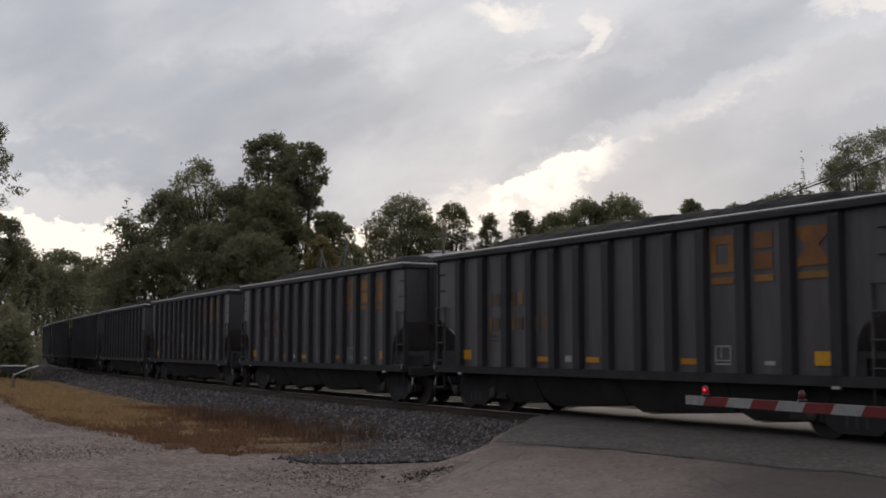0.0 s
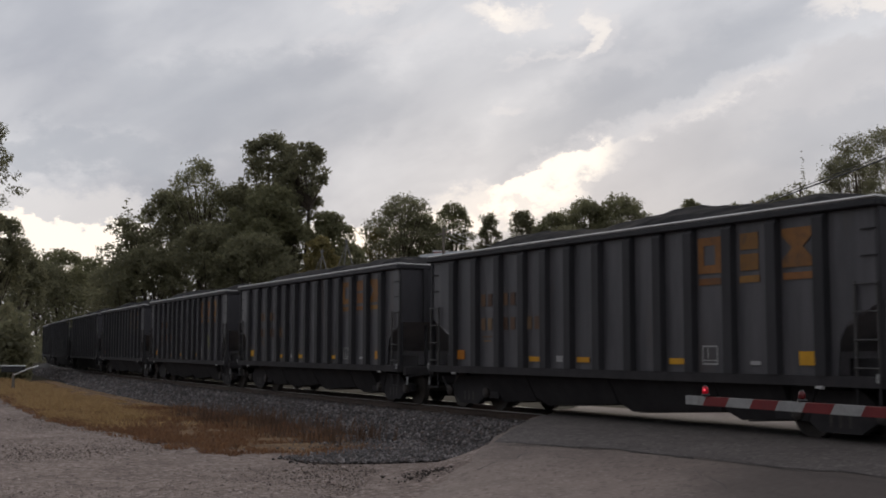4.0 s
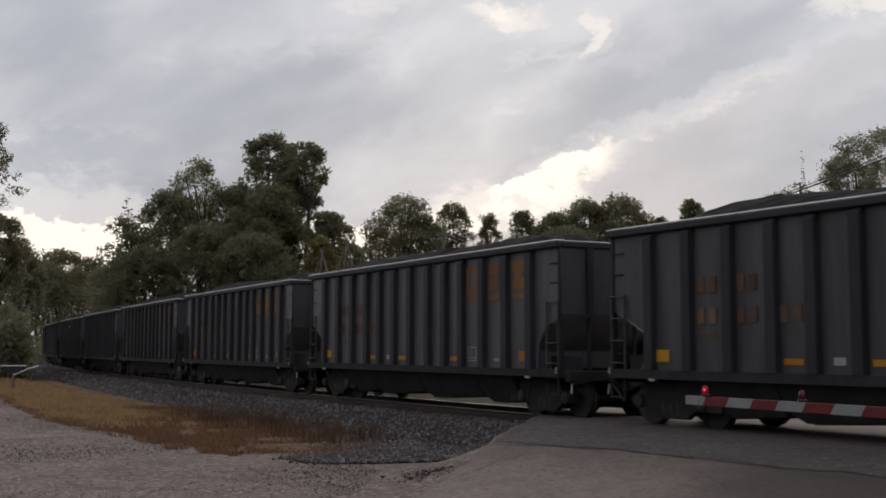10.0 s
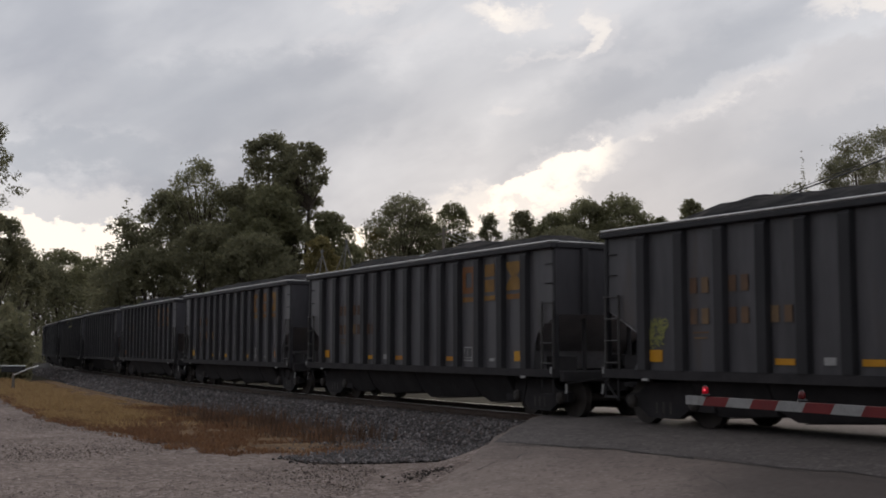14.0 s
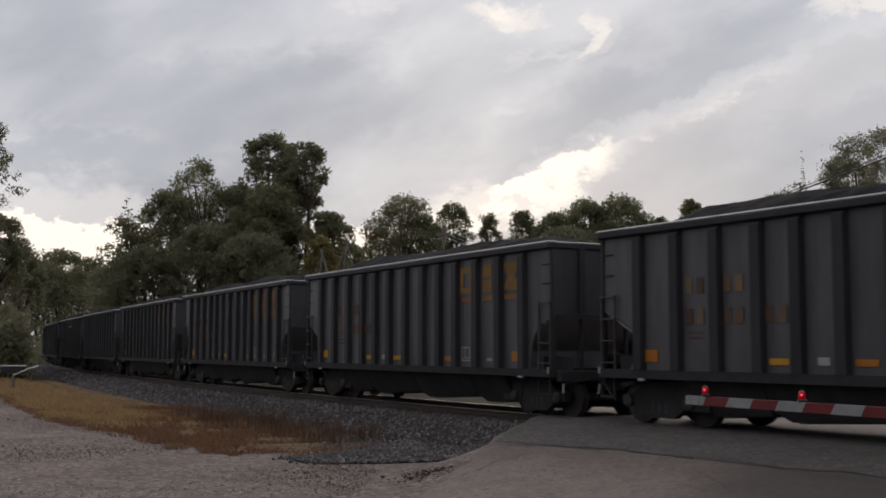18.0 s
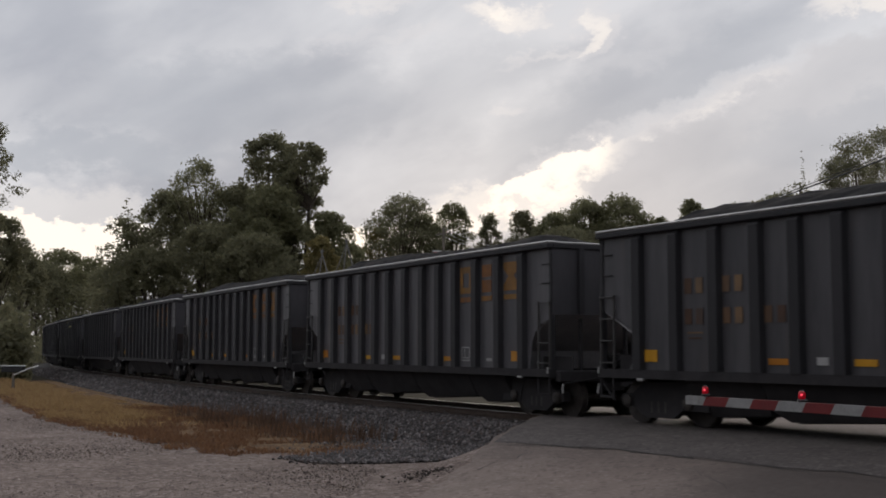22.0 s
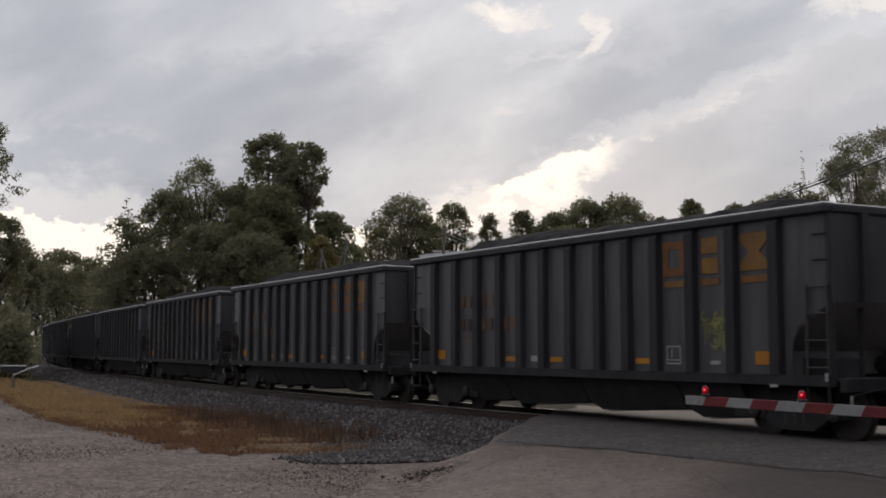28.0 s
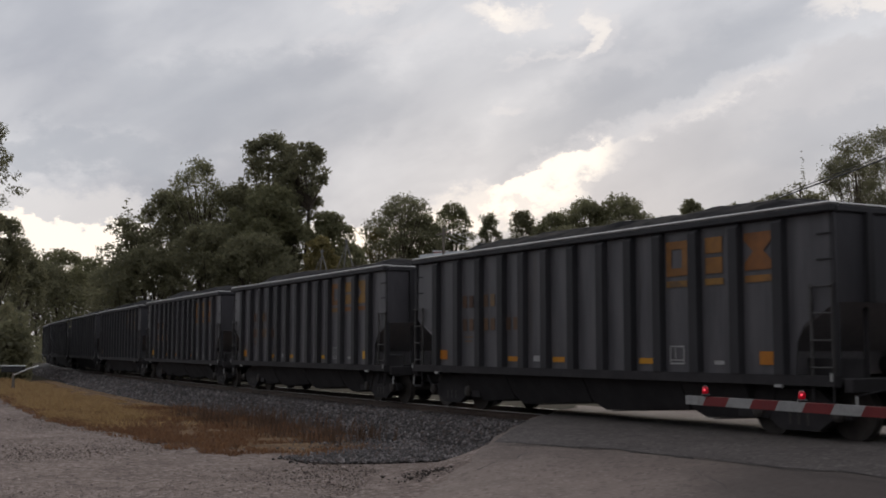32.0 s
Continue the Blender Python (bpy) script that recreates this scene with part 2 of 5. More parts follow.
M_LETTER = material("faded_yellow_paint", (0.115, 0.056, 0.018), (0.235, 0.112, 0.030), 0.6, 1.6, fine=9, spread=0.22, stain=(0.08, 0.050, 0.030), bump=0.03)
M_NUMBER = material("faded_number_paint", (0.075, 0.050, 0.036), (0.14, 0.080, 0.044), 0.7, 2.0, spread=0.8, stain=(0.07, 0.055, 0.047), bump=0.03)
M_WHITE = material("white_stencil_paint", (0.23, 0.225, 0.225), (0.35, 0.345, 0.34), 0.6, 4.0)
M_GRAF = material("pale_spray_paint", (0.24, 0.24, 0.23), (0.42, 0.42, 0.40), 0.7, 6.0)
M_GRAFG = material("green_spray_paint", (0.16, 0.17, 0.05), (0.28, 0.27, 0.10), 0.7, 6.0)
M_GROUND = material("leaf_littered_ground", (0.040, 0.036, 0.028), (0.080, 0.070, 0.055), 1.0, 0.3, fine=6, bump=0.6, world_space=True, spec=0.02)

M_LOT = rough_ground("pale_gravel_lot", (0.100, 0.074, 0.064), (0.250, 0.198, 0.174), (0.062, 0.046, 0.040), (0.32, 0.265, 0.240), mid=4.5, blotch=0.5)
M_ROAD = rough_ground("old_asphalt", (0.130, 0.100, 0.087), (0.205, 0.160, 0.140), (0.105, 0.080, 0.069), (0.225, 0.184, 0.163), 0.9, 22.0, 0.75, 0.22, 0.2, 0.4)


def shade_lane(m, side, lo, hi, tone):
    """Paints the shade of train and trees into the road's colour."""
    nt = m.node_tree
    shader = nt.nodes["Principled BSDF"]
    before = shader.inputs["Base Color"].links[0].from_socket
    place = nt.nodes.new("ShaderNodeNewGeometry").outputs["Position"]
    wob = calc(nt, "MULTIPLY", noise_tex(nt, place, 0.5, 4, 0.6), 2.5)
    lane_shade = smooth(nt, calc(nt, "ADD", dot(nt, place, side), wob), lo, hi, 0.0, 0.85)
    lane_shade = calc(nt, "MULTIPLY", lane_shade, smooth(nt, dot(nt, place, (0.0, 1.0, 0.0)), 17.2, 15.6))
    # the painted shade also deepens towards the rails
    up = calc(nt, "ADD", dot(nt, place, (0.0, 1.0, 0.0)), calc(nt, "MULTIPLY", wob, 0.6))
    lane_shade = calc(nt, "MAXIMUM", lane_shade, calc(nt, "MULTIPLY", smooth(nt, up, 11.6, 14.0, 0.0, 0.40), smooth(nt, dot(nt, place, (0.0, 1.0, 0.0)), 17.2, 15.6)))
    link(nt, mixc(nt, lane_shade, before, (*tone, 1)), shader.inputs["Base Color"])


shade_lane(M_ROAD, (0.757, 0.654, 0.0), -2.2, 1.8, (0.050, 0.041, 0.038))
M_PATCH = rough_ground("newer_asphalt", (0.053, 0.045, 0.042), (0.102, 0.087, 0.082), (0.040, 0.034, 0.032), (0.13, 0.113, 0.107), 1.7, 18.0, 0.75, 0.25, 0.35)
M_CRACK = material("tarred_crack", (0.035, 0.033, 0.032), (0.06, 0.056, 0.053), 0.9, 5.0)
M_GATEW = material("gate_white", (0.175, 0.175, 0.18), (0.26, 0.26, 0.257), 0.55, 4.0, stain=(0.15, 0.145, 0.14))
M_GATER = material("gate_red", (0.095, 0.010, 0.012), (0.145, 0.017, 0.018), 0.55, 4.0)
M_STEEL = material("galvanised_steel", (0.32, 0.33, 0.34), (0.45, 0.46, 0.47), 0.5, 5.0, metal=0.5)
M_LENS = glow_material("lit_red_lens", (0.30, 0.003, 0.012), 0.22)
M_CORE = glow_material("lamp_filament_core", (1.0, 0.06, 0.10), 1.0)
M_BARK = material("bark", (0.045, 0.036, 0.028), (0.10, 0.08, 0.06), 0.95, 3.0, bump=0.8)
M_LEAF = leaf_material("green_leaves", (0.085, 0.085, 0.050), (0.155, 0.150, 0.082))
M_LEAFD = leaf_material("dark_leaves", (0.088, 0.086, 0.056), (0.155, 0.148, 0.086))
M_LEAFY = leaf_material("turning_leaves", (0.10, 0.088, 0.040), (0.175, 0.142, 0.060))
M_GRASS = leaf_material("dry_grass", (0.105, 0.062, 0.030), (0.38, 0.262, 0.130))
M_WEED = leaf_material("brown_weeds", (0.082, 0.045, 0.028), (0.180, 0.098, 0.052))
M_STALK = leaf_material("dead_stalks", (0.055, 0.036, 0.027), (0.105, 0.066, 0.045))
M_STRAW = rough_ground("matted_straw_ground", (0.075, 0.044, 0.027), (0.20, 0.122, 0.062), (0.04, 0.026, 0.018), (0.26, 0.17, 0.09), 3.0, 16.0)
M_WOOD = material("weathered_timber", (0.10, 0.085, 0.07), (0.22, 0.19, 0.16), 0.9, 4.0)
M_WIRE = material("black_wire", (0.02, 0.02, 0.02), (0.04, 0.04, 0.04), 0.6, 4.0)
M_PALE = material("pale_painted_board", (0.5, 0.5, 0.5), (0.66, 0.66, 0.65), 0.6, 3.0)
M_ROOF = material("metal_roof", (0.42, 0.45, 0.48), (0.55, 0.58, 0.6), 0.4, 2.0, metal=0.3)
M_WALL = material("house_siding", (0.42, 0.40, 0.37), (0.55, 0.52, 0.48), 0.8, 2.0)
M_BRICK = material("red_chimney", (0.25, 0.10, 0.08), (0.38, 0.16, 0.13), 0.9, 6.0)
M_DARKBOX = material("black_plastic", (0.015, 0.015, 0.017), (0.03, 0.03, 0.032), 0.5, 5.0)


# ---- mesh helpers ----
def part(name, bm, mat, parent=None, label=""):
    me = bpy.data.meshes.new(name)
    bm.to_mesh(me)
    bm.free()
    me.materials.append(mat)
    ob = new(name, me)
    ob.parent = parent
    if label:
        ob["label"] = label
    return ob


def raw(name, verts, faces, mat, parent=None, label=""):
    me = bpy.data.meshes.new(name)
    me.from_pydata(verts, [], faces)
    me.materials.append(mat)
    ob = new(name, me)
    ob.parent = parent
    if label:
        ob["label"] = label
    return ob


def add_box(bm, x0, x1, y0, y1, z0, z1, bevel=0.0):
    vs = [bm.verts.new(v) for v in ((x0, y0, z0), (x1, y0, z0), (x1, y1, z0), (x0, y1, z0), (x0, y0, z1), (x1, y0, z1), (x1, y1, z1), (x0, y1, z1))]
    fs = [bm.faces.new([vs[i] for i in q]) for q in ((3, 2, 1, 0), (4, 5, 6, 7), (0, 1, 5, 4), (1, 2, 6, 5), (2, 3, 7, 6), (3, 0, 4, 7))]
    if bevel:
        bmesh.ops.bevel(bm, geom=list({e for f in fs for e in f.edges}), offset=bevel, segments=1, affect="EDGES", clamp_overlap=True)
    return bm


def box(x0, x1, y0, y1, z0, z1, bevel=0.0):
    return add_box(bmesh.new(), x0, x1, y0, y1, z0, z1, bevel)


def add_prism(bm, outline, y0, y1):
    """Extrudes an outline of (x, z) between y0 and y1."""
    a = [bm.verts.new((x, y0, z)) for x, z in outline]
    b = [bm.verts.new((x, y1, z)) for x, z in outline]
    n = len(outline)
    bm.faces.new(a), bm.faces.new(b[::-1])
    for i in range(n):
        bm.faces.new((a[i], b[i], b[(i + 1) % n], a[(i + 1) % n]))
    bmesh.ops.recalc_face_normals(bm, faces=bm.faces)
    return bm


def prism(outline, y0, y1):
    return add_prism(bmesh.new(), outline, y0, y1)


def add_tube(bm, a, b, r0, r1=None, n=8):
    a, b = Vector(a), Vector(b)
    r1 = r0 if r1 is None else r1
    q = (b - a).to_track_quat("Z", "Y")
    rings = []
    for c, r in ((a, r0), (b, r1)):
        rings.append([bm.verts.new(c + q @ Vector((r * math.cos(math.tau * i / n), r * math.sin(math.tau * i / n), 0))) for i in range(n)])
    for i in range(n):
        bm.faces.new((rings[0][i], rings[0][(i + 1) % n], rings[1][(i + 1) % n], rings[1][i]))
    bm.faces.new(rings[0][::-1]), bm.faces.new(rings[1])
    return bm


def tube(a, b, r0, r1=None, n=8):
    return add_tube(bmesh.new(), a, b, r0, r1, n)


def lathe(profile, n=20):
    """Turns (radius, y) about the y axis."""
    bm = bmesh.new()
    rings = [[bm.verts.new((r * math.cos(math.tau * i / n), y, r * math.sin(math.tau * i / n))) for i in range(n)] for r, y in profile]
    for p, q in zip(rings, rings[1:]):
        for i in range(n):
            bm.faces.new((p[i], q[i], q[(i + 1) % n], p[(i + 1) % n]))
    bm.faces.new(rings[0]), bm.faces.new(rings[-1][::-1])
    bmesh.ops.recalc_face_normals(bm, faces=bm.faces)
    return bm


def empty(name, m):
    ob = new(name)
    ob.matrix_basis = m
    return ob


# ---- the line of the track: straight past the crossing, then bending away ----
TRACK_Y, GRADE = 16.597, -0.0024
S_MIN, S_MAX, S_STEP = -470.0, 600.0, 0.25
S_TAB = np.arange(S_MIN, S_MAX + S_STEP, S_STEP)
CURVE = np.where(S_TAB < -15, 0.0, np.where(S_TAB < 92, 0.00295 - 2.86e-5 * np.maximum(S_TAB, 0), np.minimum(0.00032 + (S_TAB - 92) * 0.00012, 0.0032)))
TURN = np.cumsum(CURVE) * S_STEP
I0 = int(round(-S_MIN / S_STEP))
TURN = TURN - TURN[I0]
PX = -np.cumsum(np.cos(TURN)) * S_STEP
PY = np.cumsum(np.sin(TURN)) * S_STEP
PX, PY = PX - PX[I0], PY - PY[I0] + TRACK_Y


def rail_z(s):
    return GRADE * max(-30.0, min(s, 110.0))


def track_at(s, side=0.0, z=0.0):
    """A point of the track s metres back from the crossing; side is metres towards the lot."""
    x, y, th = np.interp(s, S_TAB, PX), np.interp(s, S_TAB, PY), np.interp(s, S_TAB, TURN)
    return Vector((x - side * math.sin(th), y - side * math.cos(th), z + rail_z(s)))


def track_turn(s):
    return -math.degrees(np.interp(s, S_TAB, TURN))


def sweep(name, section, s_list, mat, label=""):
    """Carries a closed section of (side, z) along the track."""
    verts, faces, n = [], [], len(section)
    for s in s_list:
        verts += [track_at(s, a, b)[:] for a, b in section]
    for i in range(len(s_list) - 1):
        for j in range(n):
            k = (j + 1) % n
            faces.append((i * n + j, i * n + k, (i + 1) * n + k, (i + 1) * n + j))
    faces += [tuple(range(n))[::-1], tuple((len(s_list) - 1) * n + j for j in range(n))]
    return raw(name, verts, faces, mat, label=label)


def s_steps(a, b, near, far):
    out, s = [], a
    while s < b:
        out.append(s)
        s += near if -30 < s < 120 else far
    return out + [b]


# ---- ground ----
LOT_Z = -0.72


def ground_z(x, y):
    return -0.80


def make_ground():
    xs = sorted({*np.linspace(-900, 900, 37).round(1).tolist(), *np.linspace(-120, 40, 41).round(1).tolist()})
    ys = sorted({*np.linspace(-900, 900, 37).round(1).tolist(), *np.linspace(-20, 120, 71).round(1).tolist()})
    verts = [(x, y, ground_z(x, y)) for x in xs for y in ys]
    ny = len(ys)
    faces = [(i * ny + j, (i + 1) * ny + j, (i + 1) * ny + j + 1, i * ny + j + 1) for i in range(len(xs) - 1) for j in range(ny - 1)]
    return tagged(raw("ground", verts, faces, M_GROUND), "rough grassy ground reaching to the woods", "ground", kind="structure")


make_ground()

# ballast bed under the rails
bed = sweep("ballast_bed", [(-3.6, -0.86), (-2.0, -0.22), (-0.9, -0.19), (0.9, -0.19), (2.0, -0.22), (4.2, -0.86)], s_steps(-465, 595, 1.0, 8.0), M_BALLAST)
tagged(bed, "grey crushed stone bed under the railway track", "ballast", kind="structure")

# road: edge line and the axis across
ROAD_O, ROAD_D, ROAD_N = Vector((-20.3, 15.0)), Vector((0.654, -0.757)), Vector((0.757, 0.654))


def road_z(x, y):
    q = y - (TRACK_Y + 0.0015 * x * x * (x < 0))
    near = max(0.0, min(1.0, (abs(q) - 1.8) / 6.5))
    return -0.03 - 0.67 * near * near * (3 - 2 * near)


def road_sheet(name, t0, t1, w0, w1, mat, lift=0.0, nt=60, nw=20, wavy=0.0):
    verts, faces = [], []
    for i in range(nt + 1):
        for j in range(nw + 1):
            t, w = t0 + (t1 - t0) * i / nt, w0 + (w1 - w0) * j / nw
            if j == 0 and wavy:
                w += wavy * (noise.noise((t * 0.7, 3.1, 0)) + 0.5 * noise.noise((t * 2.3, 7.7, 0)))
            p = ROAD_O + ROAD_D * t + ROAD_N * w
            verts.append((p.x, p.y, road_z(p.x, p.y) + lift))
    n = nw + 1
    top = len(verts)
    faces = [(i * n + j, (i + 1) * n + j, (i + 1) * n + j + 1, i * n + j + 1) for i in range(nt) for j in range(nw)]
    edge = [i * n for i in range(nt + 1)]
    for i in edge:
        v = verts[i]
        verts.append((v[0] - 0.25, v[1] - 0.2, v[2] - 0.35))
    faces += [(edge[i], top + i, top + i + 1, edge[i + 1]) for i in range(nt)]
    return raw(name, verts, faces, mat)


road = tagged(road_sheet("road", -40, 70, 0.0, 11.0, M_ROAD, 0, 220, 22, 0.25), "old grey asphalt road rising to the level crossing", "road", kind="structure")


def make_patch():
    """Newer asphalt laid along both sides of the rails."""
    verts, n, m = [], 44, 36
    for i in range(n + 1):
        w = 0.05 + 10.9 * i / n
        near = 12.62 + 0.35 * min(1.0, w / 2.5) + 0.10 * noise.noise((w * 0.9, 4.0, 0))
        for j in range(m + 1):
            y = near + (17.25 - near) * j / m
            t = (ROAD_O.y + ROAD_N.y * w - y) / -ROAD_D.y
            q = ROAD_O + ROAD_D * t + ROAD_N * w
            verts.append((q.x, q.y, road_z(q.x, q.y) + 0.006))
    k = m + 1
    faces = [(i * k + j, (i + 1) * k + j, (i + 1) * k + j + 1, i * k + j + 1) for i in range(n) for j in range(m)]
    return tagged(raw("road_patch", verts, faces, M_PATCH), "darker newer asphalt laid beside the rails", "road", kind="structure")


make_patch()

# open yard of pale dry stone beyond the track, on both sides of the road
M_YARD = rough_ground("pale_stone_yard", (0.21, 0.172, 0.148), (0.40, 0.335, 0.295), (0.14, 0.112, 0.095), (0.48, 0.41, 0.37))


def make_yard():
    verts, n, m = [], 36, 44
    for j in range(n + 1):
        y = 20.6 + 37 * (j / n) ** 1.3
        left = -1.06 * y + 1.2 * noise.noise((y * 0.4, 2.0, 8))
        for i in range(m + 1):
            x = left + (6.0 - left) * i / m
            verts.append((x, y, -0.745 + 0.03 * noise.noise((x * 0.2, y * 0.2, 8)) - (0.1 if j == 0 or i == 0 else 0)))
    faces = [(j * (m + 1) + i, j * (m + 1) + i + 1, (j + 1) * (m + 1) + i + 1, (j + 1) * (m + 1) + i) for j in range(n) for i in range(m)]
    return tagged(raw("stone_yard", verts, faces, M_YARD), "open yard of pale dry stone across the track", "ground", kind="structure")


make_yard()


# gravel lot beside the road
def make_lot():
    verts, faces = [], []
    n = 40
    for i in range(81):
        x = -75 + 110 * i / 80
        edge = 10.0 + 0.3 * noise.noise((x * 0.3, 0, 5)) + max(0.0, (-x - 37) * 0.125) + 4.2 * max(0.0, min(1.0, (x + 24.5) / 4.0))
        for j in range(n + 1):
            y = -25 + (edge + 25) * j / n
            w = (x - ROAD_O.x) * ROAD_N.x + (y - ROAD_O.y) * ROAD_N.y
            under = max(0.0, min(1.0, (w + 0.5) / 0.8))
            verts.append((x, y, LOT_Z + 0.03 * noise.noise((x * 0.25, y * 0.25, 1)) - 0.12 * under - (0.1 if j == n else 0)))
    for i in range(80):
        for j in range(n):
            a = i * (n + 1) + j
            faces.append((a, a + n + 1, a + n + 2, a + 1))
    return tagged(raw("gravel_lot", verts, faces, M_LOT), "pale worn gravel lot beside the railway", "ground", kind="structure")


make_lot()


def make_shoulder():
    """Trodden dirt that slopes from the road's edge down to the foot of the bank."""
    verts, n, m = [], 60, 9
    for i in range(n + 1):
        t = 0.9 + 8.6 * i / n
        wide = 0.25 + 1.5 * max(0.0, min(1.0, (t - 1.0) / 3.2)) - 0.9 * max(0.0, min(1.0, (t - 5.0) / 3.5))
        wide *= 1 + 0.25 * noise.noise((t * 1.3, 1.0, 6)) + 0.12 * noise.noise((t * 5.0, 2.0, 6))
        for j in range(m + 1):
            u = j / m
            p = ROAD_O + ROAD_D * t + ROAD_N * (0.22 + 0.12 * noise.noise((t * 2.6, 4.0, 6)) - (wide + 0.22) * u)
            top = road_z(p.x, p.y) + 0.004
            z = top + (min(top, LOT_Z + 0.02) - top) * (u * u * (3 - 2 * u)) + 0.012 * noise.noise((p.x * 3, p.y * 3, 2))
            verts.append((p.x, p.y, z - (0.10 if j == m else 0.03 if j == 0 else 0.0)))
    faces = [(i * (m + 1) + j, i * (m + 1) + j + 1, (i + 1) * (m + 1) + j + 1, (i + 1) * (m + 1) + j) for i in range(n) for j in range(m)]
    return tagged(raw("road_shoulder", verts, faces, M_LOT), "trodden dirt shoulder sloping from the road edge", "ground", kind="structure")


make_shoulder()


def make_verge():
    verts, faces = [], []
    n = 10
    for i in range(81):
        x = -80 + 58.8 * i / 80
        lo = 9.05 + max(0.0, (-x - 37)) * 0.125 + 0.25 * max(0.0, min(1.0, (x + 26.0) / 4.0)) + 1.5 * max(0.0, (x + 22.4)) + 0.2 * noise.noise((x * 1.1, 2.0, 0))
        hi = track_at(-x * 1.01, 3.7).y
        for j in range(n + 1):
            y = lo + (hi - lo) * j / n
            lump = 0.04 + 0.05 * noise.noise((x * 0.8, y * 0.8, 3))
            verts.append((x, y, LOT_Z + (lump * min(1.0, j / 4) - 0.03 * (j < 3) if 0 < j < n else -0.06) - 0.10 * max(0.0, min(1.0, (x + 22.6) / 1.2))))
    for i in range(80):
        for j in range(n):
            q = i * (n + 1) + j
            faces.append((q, q + n + 1, q + n + 2, q + 1))
    return tagged(raw("grass_verge", verts, faces, M_STRAW), "verge of matted dead grass beside the ballast", "ground", kind="structure")


make_verge()

# rails
def make_rails():
    head = [(-0.036, 0.0), (0.036, 0.0), (0.036, -0.035), (0.010, -0.05), (0.010, -0.15), (0.07, -0.165), (0.07, -0.18), (-0.07, -0.18), (-0.07, -0.165), (-0.010, -0.15), (-0.010, -0.05), (-0.036, -0.035)]
    thing = empty("railway_track", Matrix())
    tagged(thing, "single railway track with rusty rails and dark timber sleepers", "railway track", kind="structure")
    for side in (-0.755, 0.755):
        rail = sweep("rail", [(side + a, b - 0.004) for a, b in head], s_steps(-462, 592, 1.0, 8.0), M_RAIL)
        rail.parent = thing
        shine = sweep("running_surface", [(side - 0.03, 0.0), (side + 0.03, 0.0), (side + 0.03, -0.006), (side - 0.03, -0.006)], s_steps(-462, 592, 1.0, 8.0), M_RAILTOP)
        shine.parent = rail
    return thing


railway = make_rails()


# ---- hopper cars ----
HALF, REAR = 7.12, 7.25
POST_X = (-6.02, -4.95, -3.89, -2.86, -1.97, -1.05, -0.04, 0.99, 1.91, 2.80, 3.83, 4.90, 5.95)
SIDE_Y, POST_Y, SILL_Z, TOP_Z = 1.47, 1.60, 1.06, 3.86
COAL = {}


def coal_mesh(seed):
    nx, ny = 48, 12
    verts, faces = [], []
    for i in range(nx + 1):
        for j in range(ny + 1):
            x, y = -6.95 + 13.9 * i / nx, -1.42 + 2.84 * j / ny
            endfall = min(1.0, (6.95 - abs(x)) / 1.9)
            cross = 1 - (y / 1.42) ** 2
            lump = noise.noise((x * 0.35, seed * 3.3, 0)) * 0.10 + noise.noise((x * 2.1, y * 2.1, seed)) * 0.05 + noise.noise((x * 6, y * 6, seed)) * 0.035
            verts.append((x, y, TOP_Z - 0.16 + (0.60 + lump) * (endfall ** 0.8) * (0.2 + 0.8 * cross) + lump * 0.4))
    n = ny + 1
    faces = [(i * n + j, (i + 1) * n + j, (i + 1) * n + j + 1, i * n + j + 1) for i in range(nx) for j in range(ny)]
    return verts, faces


def plate_on(name, x, z, w, h, mat, car, side, label="", depth=0.008, y=SIDE_Y):
    y0, y1 = sorted((side * (y + 0.011), side * (y + 0.011 + depth)))
    return part(name, box(x - w / 2, x + w / 2, y0, y1, z - h / 2, z + h / 2), mat, car, label)


def make_truck(car, x):
    truck = part("truck", box(x - 0.40, x + 0.40, -0.98, 0.98, 0.20, 0.66, 0.04), M_UNDER, car)
    for side in (-1, 1):
        y0, y1 = side * 0.98, side * 1.13
        outline = [(x - 1.12, 0.38), (x - 0.72, 0.34), (x - 0.42, 0.15), (x + 0.42, 0.15), (x + 0.72, 0.34), (x + 1.12, 0.38), (x + 1.12, 0.58), (x + 0.75, 0.62), (x + 0.45, 0.84), (x - 0.45, 0.84), (x - 0.75, 0.62), (x - 1.12, 0.58)]
        sf = part("side_frame", prism(outline, min(y0, y1), max(y0, y1)), M_UNDER, truck)
        for dx in (-0.89, 0.89):
            part("bearing_cap", lathe([(0.13, side * 1.10), (0.13, side * 1.20), (0.07, side * 1.23)], 12), M_WHEEL, sf).matrix_basis = pose(x + dx, 0, 0.457)
        for dx in (-0.2, 0.0, 0.2):
            part("spring", tube((x + dx, side * 1.06, 0.24), (x + dx, side * 1.06, 0.46), 0.075, n=10), M_WHEEL, sf)
    for dx in (-0.89, 0.89):
        ws = lathe([(0.08, -1.05), (0.08, -0.83), (0.457, -0.80), (0.457, -0.69), (0.485, -0.685), (0.485, -0.66), (0.40, -0.66), (0.36, -0.70), (0.12, -0.68), (0.085, -0.60),
                    (0.085, 0.60), (0.12, 0.68), (0.36, 0.70), (0.40, 0.66), (0.485, 0.66), (0.485, 0.685), (0.457, 0.69), (0.457, 0.80), (0.08, 0.83), (0.08, 1.05)], 20)
        wheel = part("wheelset", ws, M_WHEEL, truck)
        wheel.matrix_basis = pose(x + dx, 0, 0.457)
    return truck


